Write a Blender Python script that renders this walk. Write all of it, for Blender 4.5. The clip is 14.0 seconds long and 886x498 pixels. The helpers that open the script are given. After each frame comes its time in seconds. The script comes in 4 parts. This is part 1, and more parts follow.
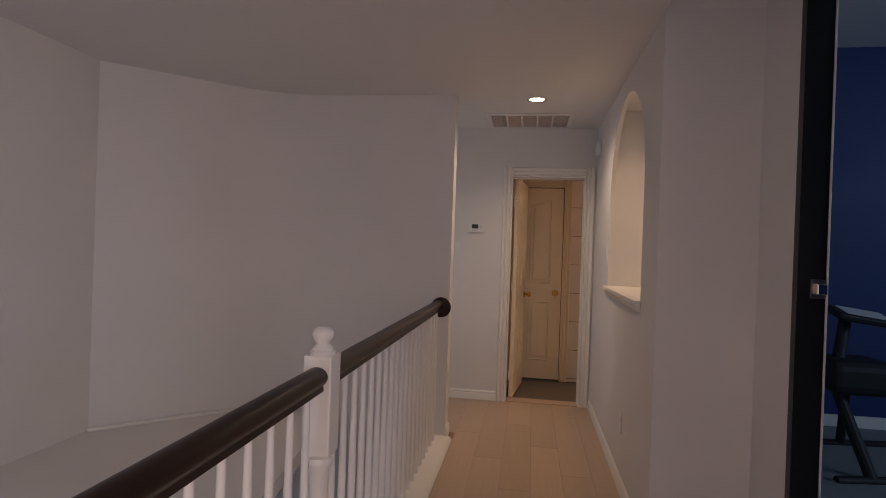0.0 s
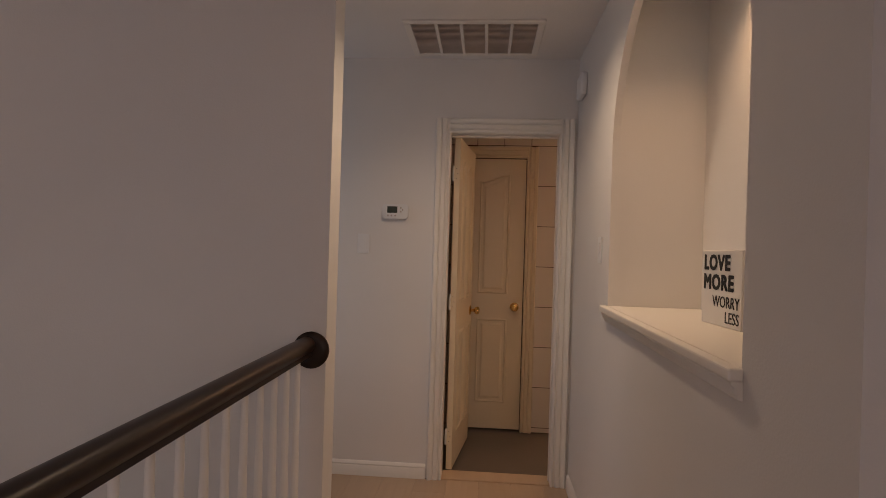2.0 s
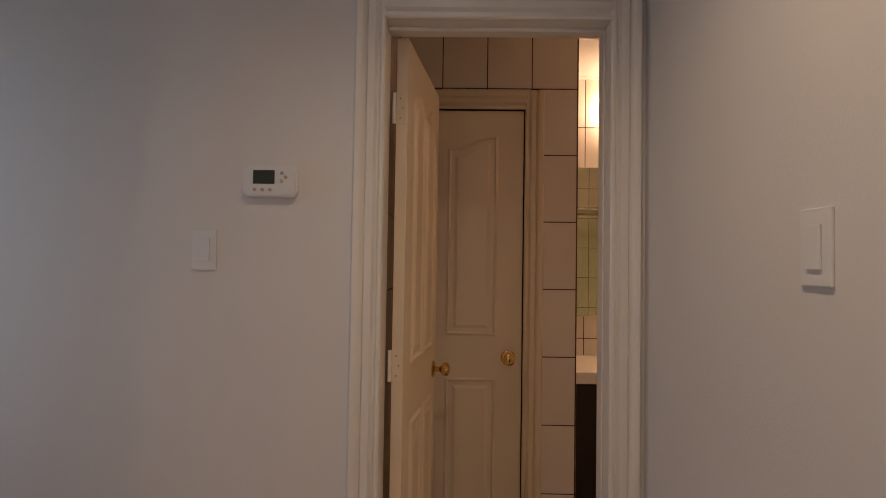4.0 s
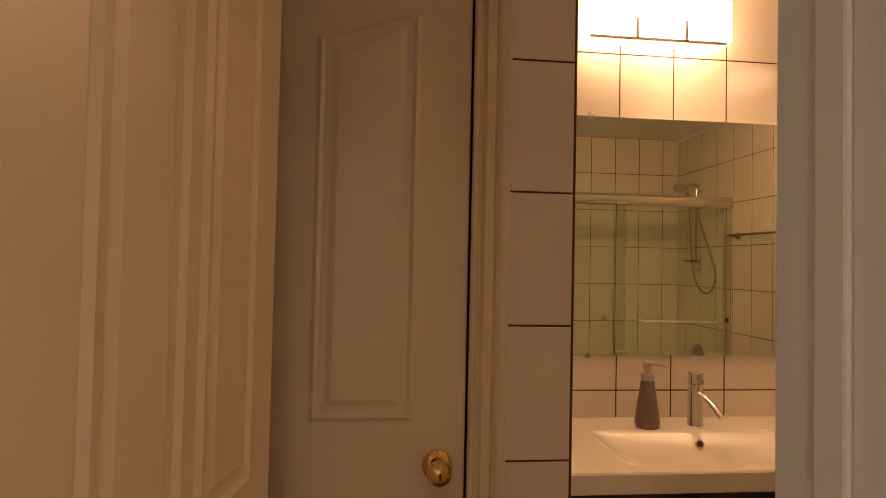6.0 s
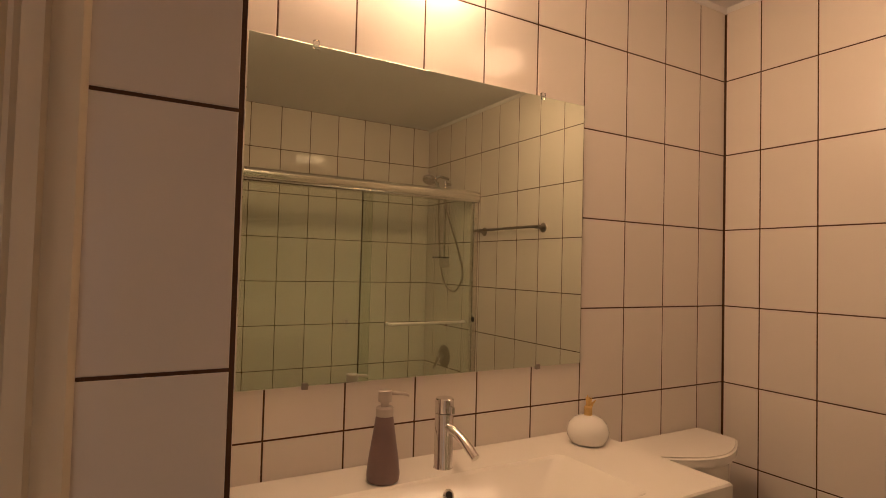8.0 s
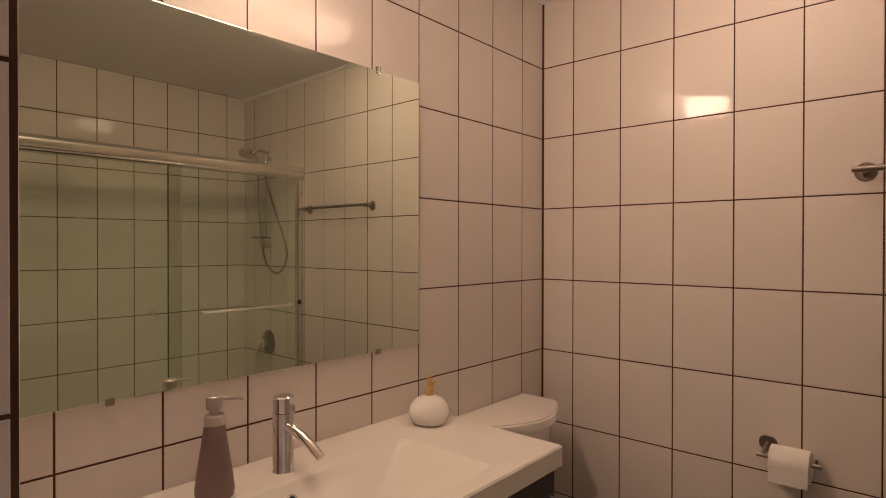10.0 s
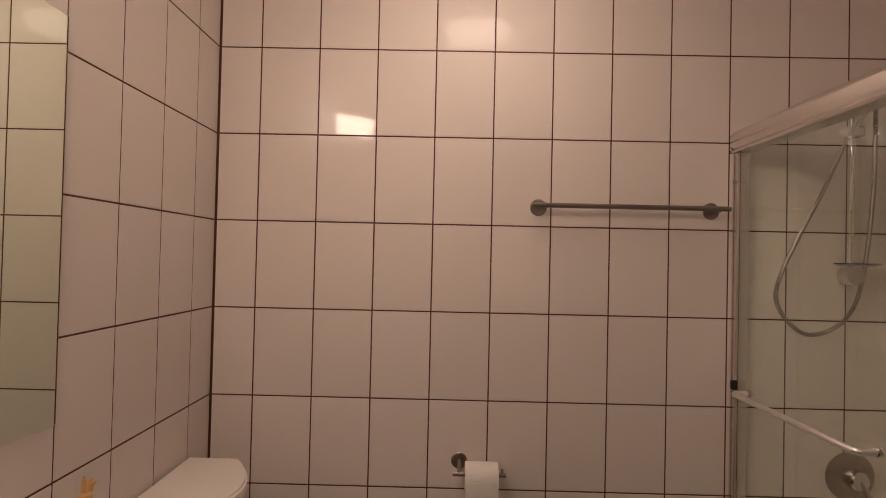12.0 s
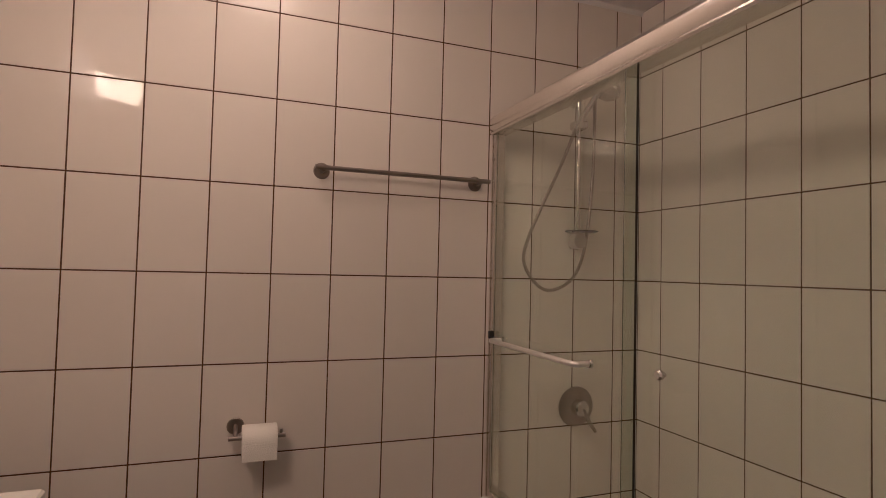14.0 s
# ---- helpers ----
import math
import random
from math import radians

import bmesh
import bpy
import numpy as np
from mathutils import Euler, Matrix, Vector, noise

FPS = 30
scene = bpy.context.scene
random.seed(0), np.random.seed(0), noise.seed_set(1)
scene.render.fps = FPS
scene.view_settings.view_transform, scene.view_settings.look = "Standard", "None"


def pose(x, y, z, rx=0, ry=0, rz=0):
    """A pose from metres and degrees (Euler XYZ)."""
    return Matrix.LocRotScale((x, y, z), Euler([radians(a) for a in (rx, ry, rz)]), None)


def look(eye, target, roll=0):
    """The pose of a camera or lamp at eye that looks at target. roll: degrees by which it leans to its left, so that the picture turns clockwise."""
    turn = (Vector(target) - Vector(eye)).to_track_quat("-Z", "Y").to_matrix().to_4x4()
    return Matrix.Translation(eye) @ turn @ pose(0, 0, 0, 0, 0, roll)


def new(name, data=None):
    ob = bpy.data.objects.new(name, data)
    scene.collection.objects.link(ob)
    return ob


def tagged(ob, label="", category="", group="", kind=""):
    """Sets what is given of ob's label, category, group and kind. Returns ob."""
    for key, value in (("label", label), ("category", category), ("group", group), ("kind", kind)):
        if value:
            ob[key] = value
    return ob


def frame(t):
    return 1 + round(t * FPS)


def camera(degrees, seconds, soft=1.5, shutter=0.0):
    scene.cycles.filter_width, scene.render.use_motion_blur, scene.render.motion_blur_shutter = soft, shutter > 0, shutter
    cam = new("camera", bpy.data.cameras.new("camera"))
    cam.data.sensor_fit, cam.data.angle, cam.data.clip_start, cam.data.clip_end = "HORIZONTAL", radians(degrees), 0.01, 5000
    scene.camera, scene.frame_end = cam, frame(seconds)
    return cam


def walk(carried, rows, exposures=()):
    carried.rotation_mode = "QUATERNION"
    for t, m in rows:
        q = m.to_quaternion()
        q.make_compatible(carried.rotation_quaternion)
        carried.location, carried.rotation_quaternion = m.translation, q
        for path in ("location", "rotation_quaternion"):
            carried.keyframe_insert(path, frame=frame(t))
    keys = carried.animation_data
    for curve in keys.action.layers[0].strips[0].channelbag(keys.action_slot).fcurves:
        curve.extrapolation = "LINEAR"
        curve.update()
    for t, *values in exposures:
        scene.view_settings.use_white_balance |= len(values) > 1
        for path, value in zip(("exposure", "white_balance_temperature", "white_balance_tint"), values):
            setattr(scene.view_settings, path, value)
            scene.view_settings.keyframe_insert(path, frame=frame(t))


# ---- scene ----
cam = camera(76.7, 14.0, soft=0.9)
PATH = [
    (0, (-0.111, -0.199, 1.376), (-0.416, 1.778, 1.369), 2.0),
    (0.5, (-0.081, 0.235, 1.345), (-0.34, 2.218, 1.332), 2.1),
    (1, (-0.052, 0.719, 1.372), (-0.27, 2.707, 1.361), 1.9),
    (1.5, (-0.075, 1.192, 1.361), (-0.253, 3.184, 1.355), 2.0),
    (2, (-0.057, 1.625, 1.358), (-0.207, 3.619, 1.354), 1.7),
    (2.5, (-0.043, 2.063, 1.359), (-0.165, 4.059, 1.378), 2.0),
    (2.7, (-0.03, 2.227, 1.346), (-0.158, 4.222, 1.371), 1.8),
    (4.8, (-0.102, 3.909, 1.334), (-0.039, 5.907, 1.404), 0.9),
    (5, (-0.097, 4.027, 1.334), (-0.012, 6.024, 1.399), 1.1),
    (5.5, (-0.003, 4.356, 1.369), (0.114, 6.353, 1.398), 1.3),
    (6, (0.052, 4.61, 1.372), (0.253, 6.6, 1.424), 1.2),
    (6.5, (0.106, 4.859, 1.369), (0.48, 6.822, 1.433), 1.4),
    (7, (0.178, 4.994, 1.396), (0.818, 6.888, 1.453), 1.6),
    (7.5, (0.284, 5.108, 1.375), (1.143, 6.913, 1.44), 1.4),
    (8, (0.354, 5.161, 1.361), (1.359, 6.889, 1.426), 1.5),
    (10.3, (0.36, 5.285, 1.383), (1.927, 6.528, 1.411), 0.8),
    (10.5, (0.386, 5.312, 1.35), (1.999, 6.491, 1.416), 1.4),
    (11, (0.403, 5.44, 1.378), (2.201, 6.313, 1.449), 1.5),
    (11.5, (0.448, 5.621, 1.408), (2.414, 5.984, 1.452), 1.3),
    (12, (0.523, 5.721, 1.421), (2.523, 5.742, 1.454), 1.3),
    (12.5, (0.506, 5.742, 1.392), (2.487, 5.471, 1.428), 1.5),
    (13, (0.487, 5.728, 1.356), (2.431, 5.26, 1.398), 1.5),
    (13.5, (0.484, 5.74, 1.328), (2.383, 5.113, 1.373), 1.6),
    (14, (0.46, 5.712, 1.263), (2.326, 4.998, 1.339), 1.4),
]
EXPOSURES = [(0, 0.15, 5850, 12), (1.0, 0.05, 5950, 12), (2.5, 0.05, 6300, 13), (5.0, -0.02, 6000, 11), (5.6, 0.08, 6700, 11), (6.5, 0.18, 7200, 11), (7.5, 0.15, 6350, 9), (8.2, 0.18, 5600, 8), (10.3, 0.12, 4800, 8), (13, 0.06, 4450, 8), (14, 0.06, 4450, 8)]
walk(cam, [(t, look(eye, target, roll)) for t, eye, target, roll in PATH], EXPOSURES)

# ---- light ----
world = bpy.data.worlds.new("world")
scene.world = world
world.use_nodes = True
_sky = world.node_tree.nodes.new("ShaderNodeTexSky")
_sky.sky_type, _sky.sun_disc = "NISHITA", False
_sky.sun_elevation, _sky.sun_rotation = radians(35), radians(200)
world.node_tree.links.new(_sky.outputs[0], world.node_tree.nodes["Background"].inputs[0])
world.node_tree.nodes["Background"].inputs[1].default_value = 0.08


def lamp(name, kind, watts, colour, m, size=0.1, size_y=None, spot=None):
    data = bpy.data.lights.new(name, kind)
    data.energy, data.color = watts, colour
    if kind == "AREA":
        data.shape, data.size, data.size_y = "RECTANGLE", size, size_y or size
    else:
        data.shadow_soft_size = size
    if spot:
        data.spot_size, data.spot_blend = radians(spot), 1.0
    ob = new(name, data)
    ob.matrix_world = m
    return ob


WARM = (1.0, 0.70, 0.40)
DAY = (0.72, 0.84, 1.0)
lamp("stair_window_light", "AREA", 6.3, (0.50, 0.69, 1.0), look((-1.7, -2.42, 0.3), (-1.4, 3.6, 0.6)), 1.5, 2.0)
# unseen warm fill, added to brighten the west wall; no window known here
lamp("stair_side_window_light", "AREA", 32, (1.0, 0.74, 0.62), look((0.84, -1.3, 1.5), (-2.8, -0.9, 0.6)), 0.9, 1.1)
lamp("gym_window_light", "AREA", 16, (0.62, 0.8, 1.0), look((4.35, 1.0, 2.2), (1.8, 3.6, 1.0)), 1.2, 1.2)
lamp("hall_downlight", "SPOT", 37, (1.0, 0.70, 0.44), look((-0.095, 3.91, 2.452), (-0.095, 3.91, 0)), 0.05, spot=146)
lamp("side_hall_window_light", "AREA", 1.9, (0.74, 0.85, 1.0), look((-1.97, 4.43, 1.45), (0.4, 4.45, 1.35)), 0.7, 1.2)
lamp("niche_downlight", "SPOT", 14, (1.0, 0.60, 0.31), look((0.64, 3.5, 2.385), (0.64, 3.5, 0)), 0.04, spot=130)

lamp("vanity_lamp_glow", "AREA", 12, (1.0, 0.57, 0.28), look((0.965, 6.405, 2.225), (2.4, 5.4, 1.3)), 0.46, 0.13)

# ---- materials ----


def mat(name, colour, rough=0.6, metal=0.0, vary=0.06, scale=6.0, bump=0.0, bump_scale=120.0, island=0.0, coat=0.0, emit=None):
    m = bpy.data.materials.new(name)
    m.use_nodes = True
    nt = m.node_tree
    b = nt.nodes["Principled BSDF"]
    b.inputs["Roughness"].default_value, b.inputs["Metallic"].default_value = rough, metal
    b.inputs["Coat Weight"].default_value = coat
    b.inputs["Coat Roughness"].default_value = 0.08
    co = nt.nodes.new("ShaderNodeTexCoord")
    big = nt.nodes.new("ShaderNodeTexNoise")
    big.inputs["Scale"].default_value, big.inputs["Detail"].default_value = scale, 6
    nt.links.new(co.outputs["Object"], big.inputs["Vector"])
    mix = nt.nodes.new("ShaderNodeMix")
    mix.data_type = "RGBA"
    mix.inputs["A"].default_value = (*[c * (1 - vary) for c in colour], 1)
    mix.inputs["B"].default_value = (*[min(1, c * (1 + vary)) for c in colour], 1)
    nt.links.new(big.outputs["Fac"], mix.inputs["Factor"])
    out = mix.outputs["Result"]
    if island:
        info = nt.nodes.new("ShaderNodeObjectInfo")
        hsv = nt.nodes.new("ShaderNodeHueSaturation")
        mul = nt.nodes.new("ShaderNodeMapRange")
        mul.inputs["To Min"].default_value, mul.inputs["To Max"].default_value = 1 - island, 1 + island
        nt.links.new(info.outputs["Random"], mul.inputs["Value"])
        nt.links.new(mul.outputs[0], hsv.inputs["Value"])
        nt.links.new(out, hsv.inputs["Color"])
        out = hsv.outputs[0]
    nt.links.new(out, b.inputs["Base Color"])
    rr = nt.nodes.new("ShaderNodeMapRange")
    rr.inputs["To Min"].default_value, rr.inputs["To Max"].default_value = rough * 0.8, min(1, rough * 1.2)
    nt.links.new(big.outputs["Fac"], rr.inputs["Value"])
    nt.links.new(rr.outputs[0], b.inputs["Roughness"])
    if bump:
        fine = nt.nodes.new("ShaderNodeTexNoise")
        fine.inputs["Scale"].default_value, fine.inputs["Detail"].default_value = bump_scale, 4
        nt.links.new(co.outputs["Object"], fine.inputs["Vector"])
        bp = nt.nodes.new("ShaderNodeBump")
        bp.inputs["Strength"].default_value, bp.inputs["Distance"].default_value = bump, 0.004
        nt.links.new(fine.outputs["Fac"], bp.inputs["Height"])
        nt.links.new(bp.outputs[0], b.inputs["Normal"])
    if emit:
        b.inputs["Emission Color"].default_value, b.inputs["Emission Strength"].default_value = (*emit[0], 1), emit[1]
    return m


def wood(name, dark, light, rough, along="y", stretch=14.0, island=0.0):
    """Grain stretched along one axis."""
    m = mat(name, dark, rough, island=island)
    nt = m.node_tree
    mix = next(n for n in nt.nodes if n.bl_idname == "ShaderNodeMix")
    mix.inputs["A"].default_value, mix.inputs["B"].default_value = (*dark, 1), (*light, 1)
    noise_node = next(n for n in nt.nodes if n.bl_idname == "ShaderNodeTexNoise")
    co = next(n for n in nt.nodes if n.bl_idname == "ShaderNodeTexCoord")
    mp = nt.nodes.new("ShaderNodeMapping")
    mp.inputs["Scale"].default_value = [1.0 if along == a else stretch for a in "xyz"]
    nt.links.new(co.outputs["Object"], mp.inputs["Vector"])
    nt.links.new(mp.outputs[0], noise_node.inputs["Vector"])
    noise_node.inputs["Scale"].default_value = 2.2
    return m


PAINT = mat("wall_paint", (0.74, 0.72, 0.70), 0.62, vary=0.045, scale=2.2, bump=0.16, bump_scale=170)
CEIL = mat("ceiling_paint", (0.78, 0.76, 0.74), 0.8, vary=0.02, scale=2, bump=0.5, bump_scale=140)
TRIM = mat("trim_paint", (0.80, 0.77, 0.72), 0.32, vary=0.03, scale=9, bump=0.05, bump_scale=60)
DOORP = mat("door_paint", (0.75, 0.645, 0.48), 0.36, vary=0.04, scale=5, bump=0.1, bump_scale=45)
RAILW = wood("dark_stained_wood", (0.010, 0.0055, 0.004), (0.03, 0.016, 0.011), 0.34)
RAILW.node_tree.nodes["Principled BSDF"].inputs["Specular IOR Level"].default_value = 0.3
PLANK = wood("oak_plank", (0.42, 0.295, 0.195), (0.53, 0.39, 0.27), 0.38, island=0.07)
SEAM = mat("plank_underlay", (0.27, 0.185, 0.125), 0.9)
TILE = mat("glazed_tile", (0.72, 0.655, 0.595), 0.035, vary=0.025, scale=3.5, bump=0.05, bump_scale=9, island=0.03)
TILE.node_tree.nodes["Principled BSDF"].inputs["Specular IOR Level"].default_value = 0.18
GROUT = mat("brown_grout", (0.080, 0.034, 0.015), 0.9, vary=0.25, scale=30, bump=0.3, bump_scale=400)
BATHFLOOR = mat("bath_floor_tile", (0.13, 0.105, 0.09), 0.45, vary=0.3, scale=5, bump=0.2, bump_scale=60)
CERAMIC = mat("white_ceramic", (0.80, 0.76, 0.70), 0.16, vary=0.015, scale=3)
CHROME = mat("chrome", (0.78, 0.76, 0.74), 0.07, 1.0, vary=0.03)
STEEL = mat("brushed_steel", (0.36, 0.31, 0.27), 0.3, 1.0, vary=0.08, scale=40)
ALU = mat("satin_aluminium", (0.80, 0.77, 0.73), 0.24, 1.0, vary=0.04, scale=20)
BRIGHT = mat("bright_satin_metal", (0.92, 0.89, 0.85), 0.38, 1.0, vary=0.03, scale=20)
BRASS = mat("polished_brass", (0.72, 0.47, 0.16), 0.13, 1.0, vary=0.08, scale=20)
ESPRESSO = wood("espresso_wood", (0.012, 0.008, 0.007), (0.03, 0.02, 0.016), 0.35, along="z")
PLASTIC = mat("white_plastic", (0.76, 0.76, 0.76), 0.35, vary=0.02)
LCD = mat("lcd_glass", (0.045, 0.055, 0.045), 0.2)
BLACK = mat("black_paint", (0.008, 0.008, 0.009), 0.35)
NAVY = mat("navy_paint", (0.012, 0.03, 0.14), 0.6, vary=0.06, scale=2, bump=0.2)
CARPET = mat("grey_carpet", (0.22, 0.24, 0.25), 0.95, vary=0.2, scale=60, bump=0.6, bump_scale=300)
RUBBER = mat("black_rubber", (0.012, 0.012, 0.013), 0.6)
PAPER = mat("tissue_paper", (0.84, 0.80, 0.74), 0.95, vary=0.03, scale=30, bump=0.4, bump_scale=250)
SOAP = mat("frosted_mauve_glass", (0.19, 0.125, 0.12), 0.38, vary=0.15, scale=12)
SATIN = mat("satin_grey_plastic", (0.50, 0.44, 0.40), 0.35, 0.4)
RAFFIA = mat("straw_reed", (0.62, 0.40, 0.13), 0.7, vary=0.2, scale=30)
FROST = mat("frosted_glass_shade", (0.85, 0.82, 0.76), 0.4, emit=((1.0, 0.60, 0.33), 11.0))
DOME = mat("opal_glass_dome", (0.88, 0.85, 0.8), 0.3, emit=((1.0, 0.58, 0.31), 16.0))
BULB = mat("lit_bulb", (0.9, 0.85, 0.8), 0.4, emit=((1.0, 0.82, 0.58), 14.0))
INK = mat("black_print", (0.012, 0.010, 0.010), 0.6)
BOARD = mat("white_board", (0.80, 0.77, 0.73), 0.55, vary=0.03, scale=12, bump=0.1)
VENTDARK = mat("vent_filter", (0.76, 0.67, 0.60), 0.85, vary=0.12, scale=20)
HOLE = mat("dark_hole", (0.01, 0.008, 0.006), 0.7)


def glassy(name, colour, rough=0.0):
    m = bpy.data.materials.new(name)
    m.use_nodes = True
    b = m.node_tree.nodes["Principled BSDF"]
    b.inputs["Base Color"].default_value = (*colour, 1)
    b.inputs["Transmission Weight"].default_value, b.inputs["Roughness"].default_value, b.inputs["IOR"].default_value = 1.0, rough, 1.45
    return m


GLASS = glassy("shower_glass", (0.84, 0.90, 0.82))
ACRYLIC = glassy("clear_acrylic", (0.95, 0.95, 0.93))
MILK = mat("milky_glass", (0.80, 0.77, 0.72), 0.1, coat=0.4)
MIRROR = bpy.data.materials.new("mirror_silver")
MIRROR.use_nodes = True
_b = MIRROR.node_tree.nodes["Principled BSDF"]
_b.inputs["Base Color"].default_value, _b.inputs["Metallic"].default_value, _b.inputs["Roughness"].default_value = (0.74, 0.80, 0.68, 1), 1.0, 0.008

# ---- mesh helpers ----


def box(bm, x0, x1, y0, y1, z0, z1, bevel=0.0, seg=2, m=None):
    made = bmesh.ops.create_cube(bm, size=1)["verts"]
    for v in made:
        v.co = Vector(((x0 + x1) / 2 + v.co.x * (x1 - x0), (y0 + y1) / 2 + v.co.y * (y1 - y0), (z0 + z1) / 2 + v.co.z * (z1 - z0)))
    if m:
        bmesh.ops.transform(bm, matrix=m, verts=made)
    if bevel:
        edges = {e for v in made for e in v.link_edges}
        bmesh.ops.bevel(bm, geom=list(edges), offset=bevel, segments=seg, profile=0.5, affect="EDGES")
    return bm


def B(*a, **k):
    return box(bmesh.new(), *a, **k)


def lathe(bm, profile, m=None, n=28):
    """profile: radius, height pairs turned round z."""
    rings = []
    for r, h in profile:
        rings.append([bm.verts.new((r * math.cos(2 * math.pi * i / n), r * math.sin(2 * math.pi * i / n), h)) for i in range(n)])
    for a, b in zip(rings, rings[1:]):
        for i in range(n):
            bm.faces.new((a[i], a[(i + 1) % n], b[(i + 1) % n], b[i]))
    bm.faces.new(rings[0][::-1])
    bm.faces.new(rings[-1])
    vs = [v for r in rings for v in r]
    for f in {f for v in vs for f in v.link_faces}:
        f.smooth = len(f.verts) == 4
    bmesh.ops.recalc_face_normals(bm, faces=list({f for v in vs for f in v.link_faces}))
    if m:
        bmesh.ops.transform(bm, matrix=m, verts=vs)
    return bm


def tube(bm, pts, r, n=12):
    """A round bar along a line of points."""
    pts = [Vector(p) for p in pts]
    rings, side = [], None
    for i, p in enumerate(pts):
        d = (pts[min(i + 1, len(pts) - 1)] - pts[max(i - 1, 0)]).normalized()
        if side is None:
            side = d.orthogonal().normalized()
        side = (side - d * side.dot(d)).normalized()
        up = d.cross(side)
        rr = r[i] if isinstance(r, (list, tuple)) else r
        rings.append([bm.verts.new(p + rr * (math.cos(2 * math.pi * k / n) * side + math.sin(2 * math.pi * k / n) * up)) for k in range(n)])
    for a, b in zip(rings, rings[1:]):
        for k in range(n):
            bm.faces.new((a[k], a[(k + 1) % n], b[(k + 1) % n], b[k])).smooth = True
    bm.faces.new(rings[0][::-1])
    bm.faces.new(rings[-1])
    return bm


def prism(bm, outline, axis, a, b):
    """An outline of (u, v) pairs swept along an axis from a to b."""
    def place(u, v, w):
        return {"x": (w, u, v), "y": (u, w, v), "z": (u, v, w)}[axis]
    lo = [bm.verts.new(place(u, v, a)) for u, v in outline]
    hi = [bm.verts.new(place(u, v, b)) for u, v in outline]
    n = len(outline)
    fs = [bm.faces.new(lo), bm.faces.new(hi)]
    fs += [bm.faces.new((lo[i], lo[(i + 1) % n], hi[(i + 1) % n], hi[i])) for i in range(n)]
    for f in fs[2:]:
        f.smooth = True
    bmesh.ops.recalc_face_normals(bm, faces=fs)
    return bm


def mesh_of(name, bm, material):
    me = bpy.data.meshes.new(name)
    bm.normal_update()
    for e in bm.edges:
        e.smooth = len(e.link_faces) == 2 and e.calc_face_angle(0) < radians(36)
    bm.to_mesh(me)
    bm.free()
    me.materials.append(material)
    return me


ROOT = {}


def thing(name, base, label, category, group="", kind=""):
    ob = new(name)
    ob.location = base
    ROOT[ob] = Vector(base)
    return tagged(ob, label, category, group or {"recessed_light": "recessed lights", "light_switch": "wall switches"}.get(name, ""), kind)


def part(name, bm, material, parent, label=""):
    """One mesh under a thing or a part, built in world coordinates."""
    base = ROOT[parent]
    bmesh.ops.translate(bm, verts=bm.verts, vec=-base)
    ob = new(name, mesh_of(name, bm, material))
    ob.parent = parent
    ROOT[ob] = base
    return tagged(ob, label)


def single(name, bm, material, label="", category="", kind="", group=""):
    """A thing or piece of the setting that is one mesh."""
    ob = new(name, mesh_of(name, bm, material))
    ROOT[ob] = Vector((0, 0, 0))
    return tagged(ob, label, category, group, kind)


def shell(name, boxes, material, label=""):
    bm = bmesh.new()
    for b in boxes:
        box(bm, *b)
    return single(name, bm, material, label or name.replace("_", " "), "", "structure")


# ---- fixed measures ----
CZ = 2.468      # hall ceiling
BZ = 2.432      # bathroom ceiling
RX = 0.455      # hall wall on the niche side
DY = 4.90       # wall with the bathroom door
DB = 5.015      # its bathroom face
CY = 5.85       # closet wall
NY = 6.540      # vanity wall
EX = 2.455      # towel bar wall
WX = -0.34      # bathroom wall behind the open door
SY = 4.020       # shower back wall
AX = 0.467       # corner beside the vanity
SX = 0.856       # shower's closed end
HY = 4.732      # shower door track
ZR = 0.037      # first tile joint above the floor
OX0, OX1, OZ = -0.276, 0.355, 2.030   # bathroom doorway

GF = 0.0088     # depth of the grout bed, 1 mm short of the tile faces

# ---- structure ----
FLOOR = shell("floor", [(-0.66, 1.3, -2.6, DY, -0.12, -0.006), (-2.0, -0.66, 3.93, DY, -0.12, -0.006)], SEAM, "oak plank floor of the hall")
shell("floor_bathroom", [(WX, EX, DY, NY, -0.12, -0.004), (SX, EX, SY, DY, -0.12, -0.004)], BATHFLOOR, "dark grey-brown tiled bathroom floor")
shell("floor_lower", [(-3.0, -0.66, -2.6, 3.95, -2.8, -2.7)], CARPET, "pale floor of the stairwell below")
shell("wall_void", [(-0.78, -0.66, -2.6, 3.79, -2.7, -0.12)], PAINT, "white wall of the stairwell below the landing")
shell("ceiling", [(-3.0, RX, -2.6, DY, CZ, CZ + 0.1), (RX, 1.0, 2.42, DY, CZ, CZ + 0.1)], CEIL, "white textured hall ceiling")
shell("ceiling_alcove", [(RX, 1.3, -2.6, 2.42, 2.95, 3.05), (RX - 0.02, RX, -2.6, 2.42, CZ + 0.1, 2.95)], CEIL, "raised white ceiling beside the hall")
shell("ceiling_bathroom", [(WX - 0.1, EX + 0.1, DB - 0.06, NY + 0.1, BZ, BZ + 0.1), (SX - 0.1, EX + 0.1, SY - 0.1, DB - 0.06, BZ, BZ + 0.1)], CEIL, "white bathroom ceiling")
shell("ceiling_gym", [(0.97, 4.5, -0.5, 3.95, 2.78, 2.9)], CEIL, "white ceiling of the blue room")

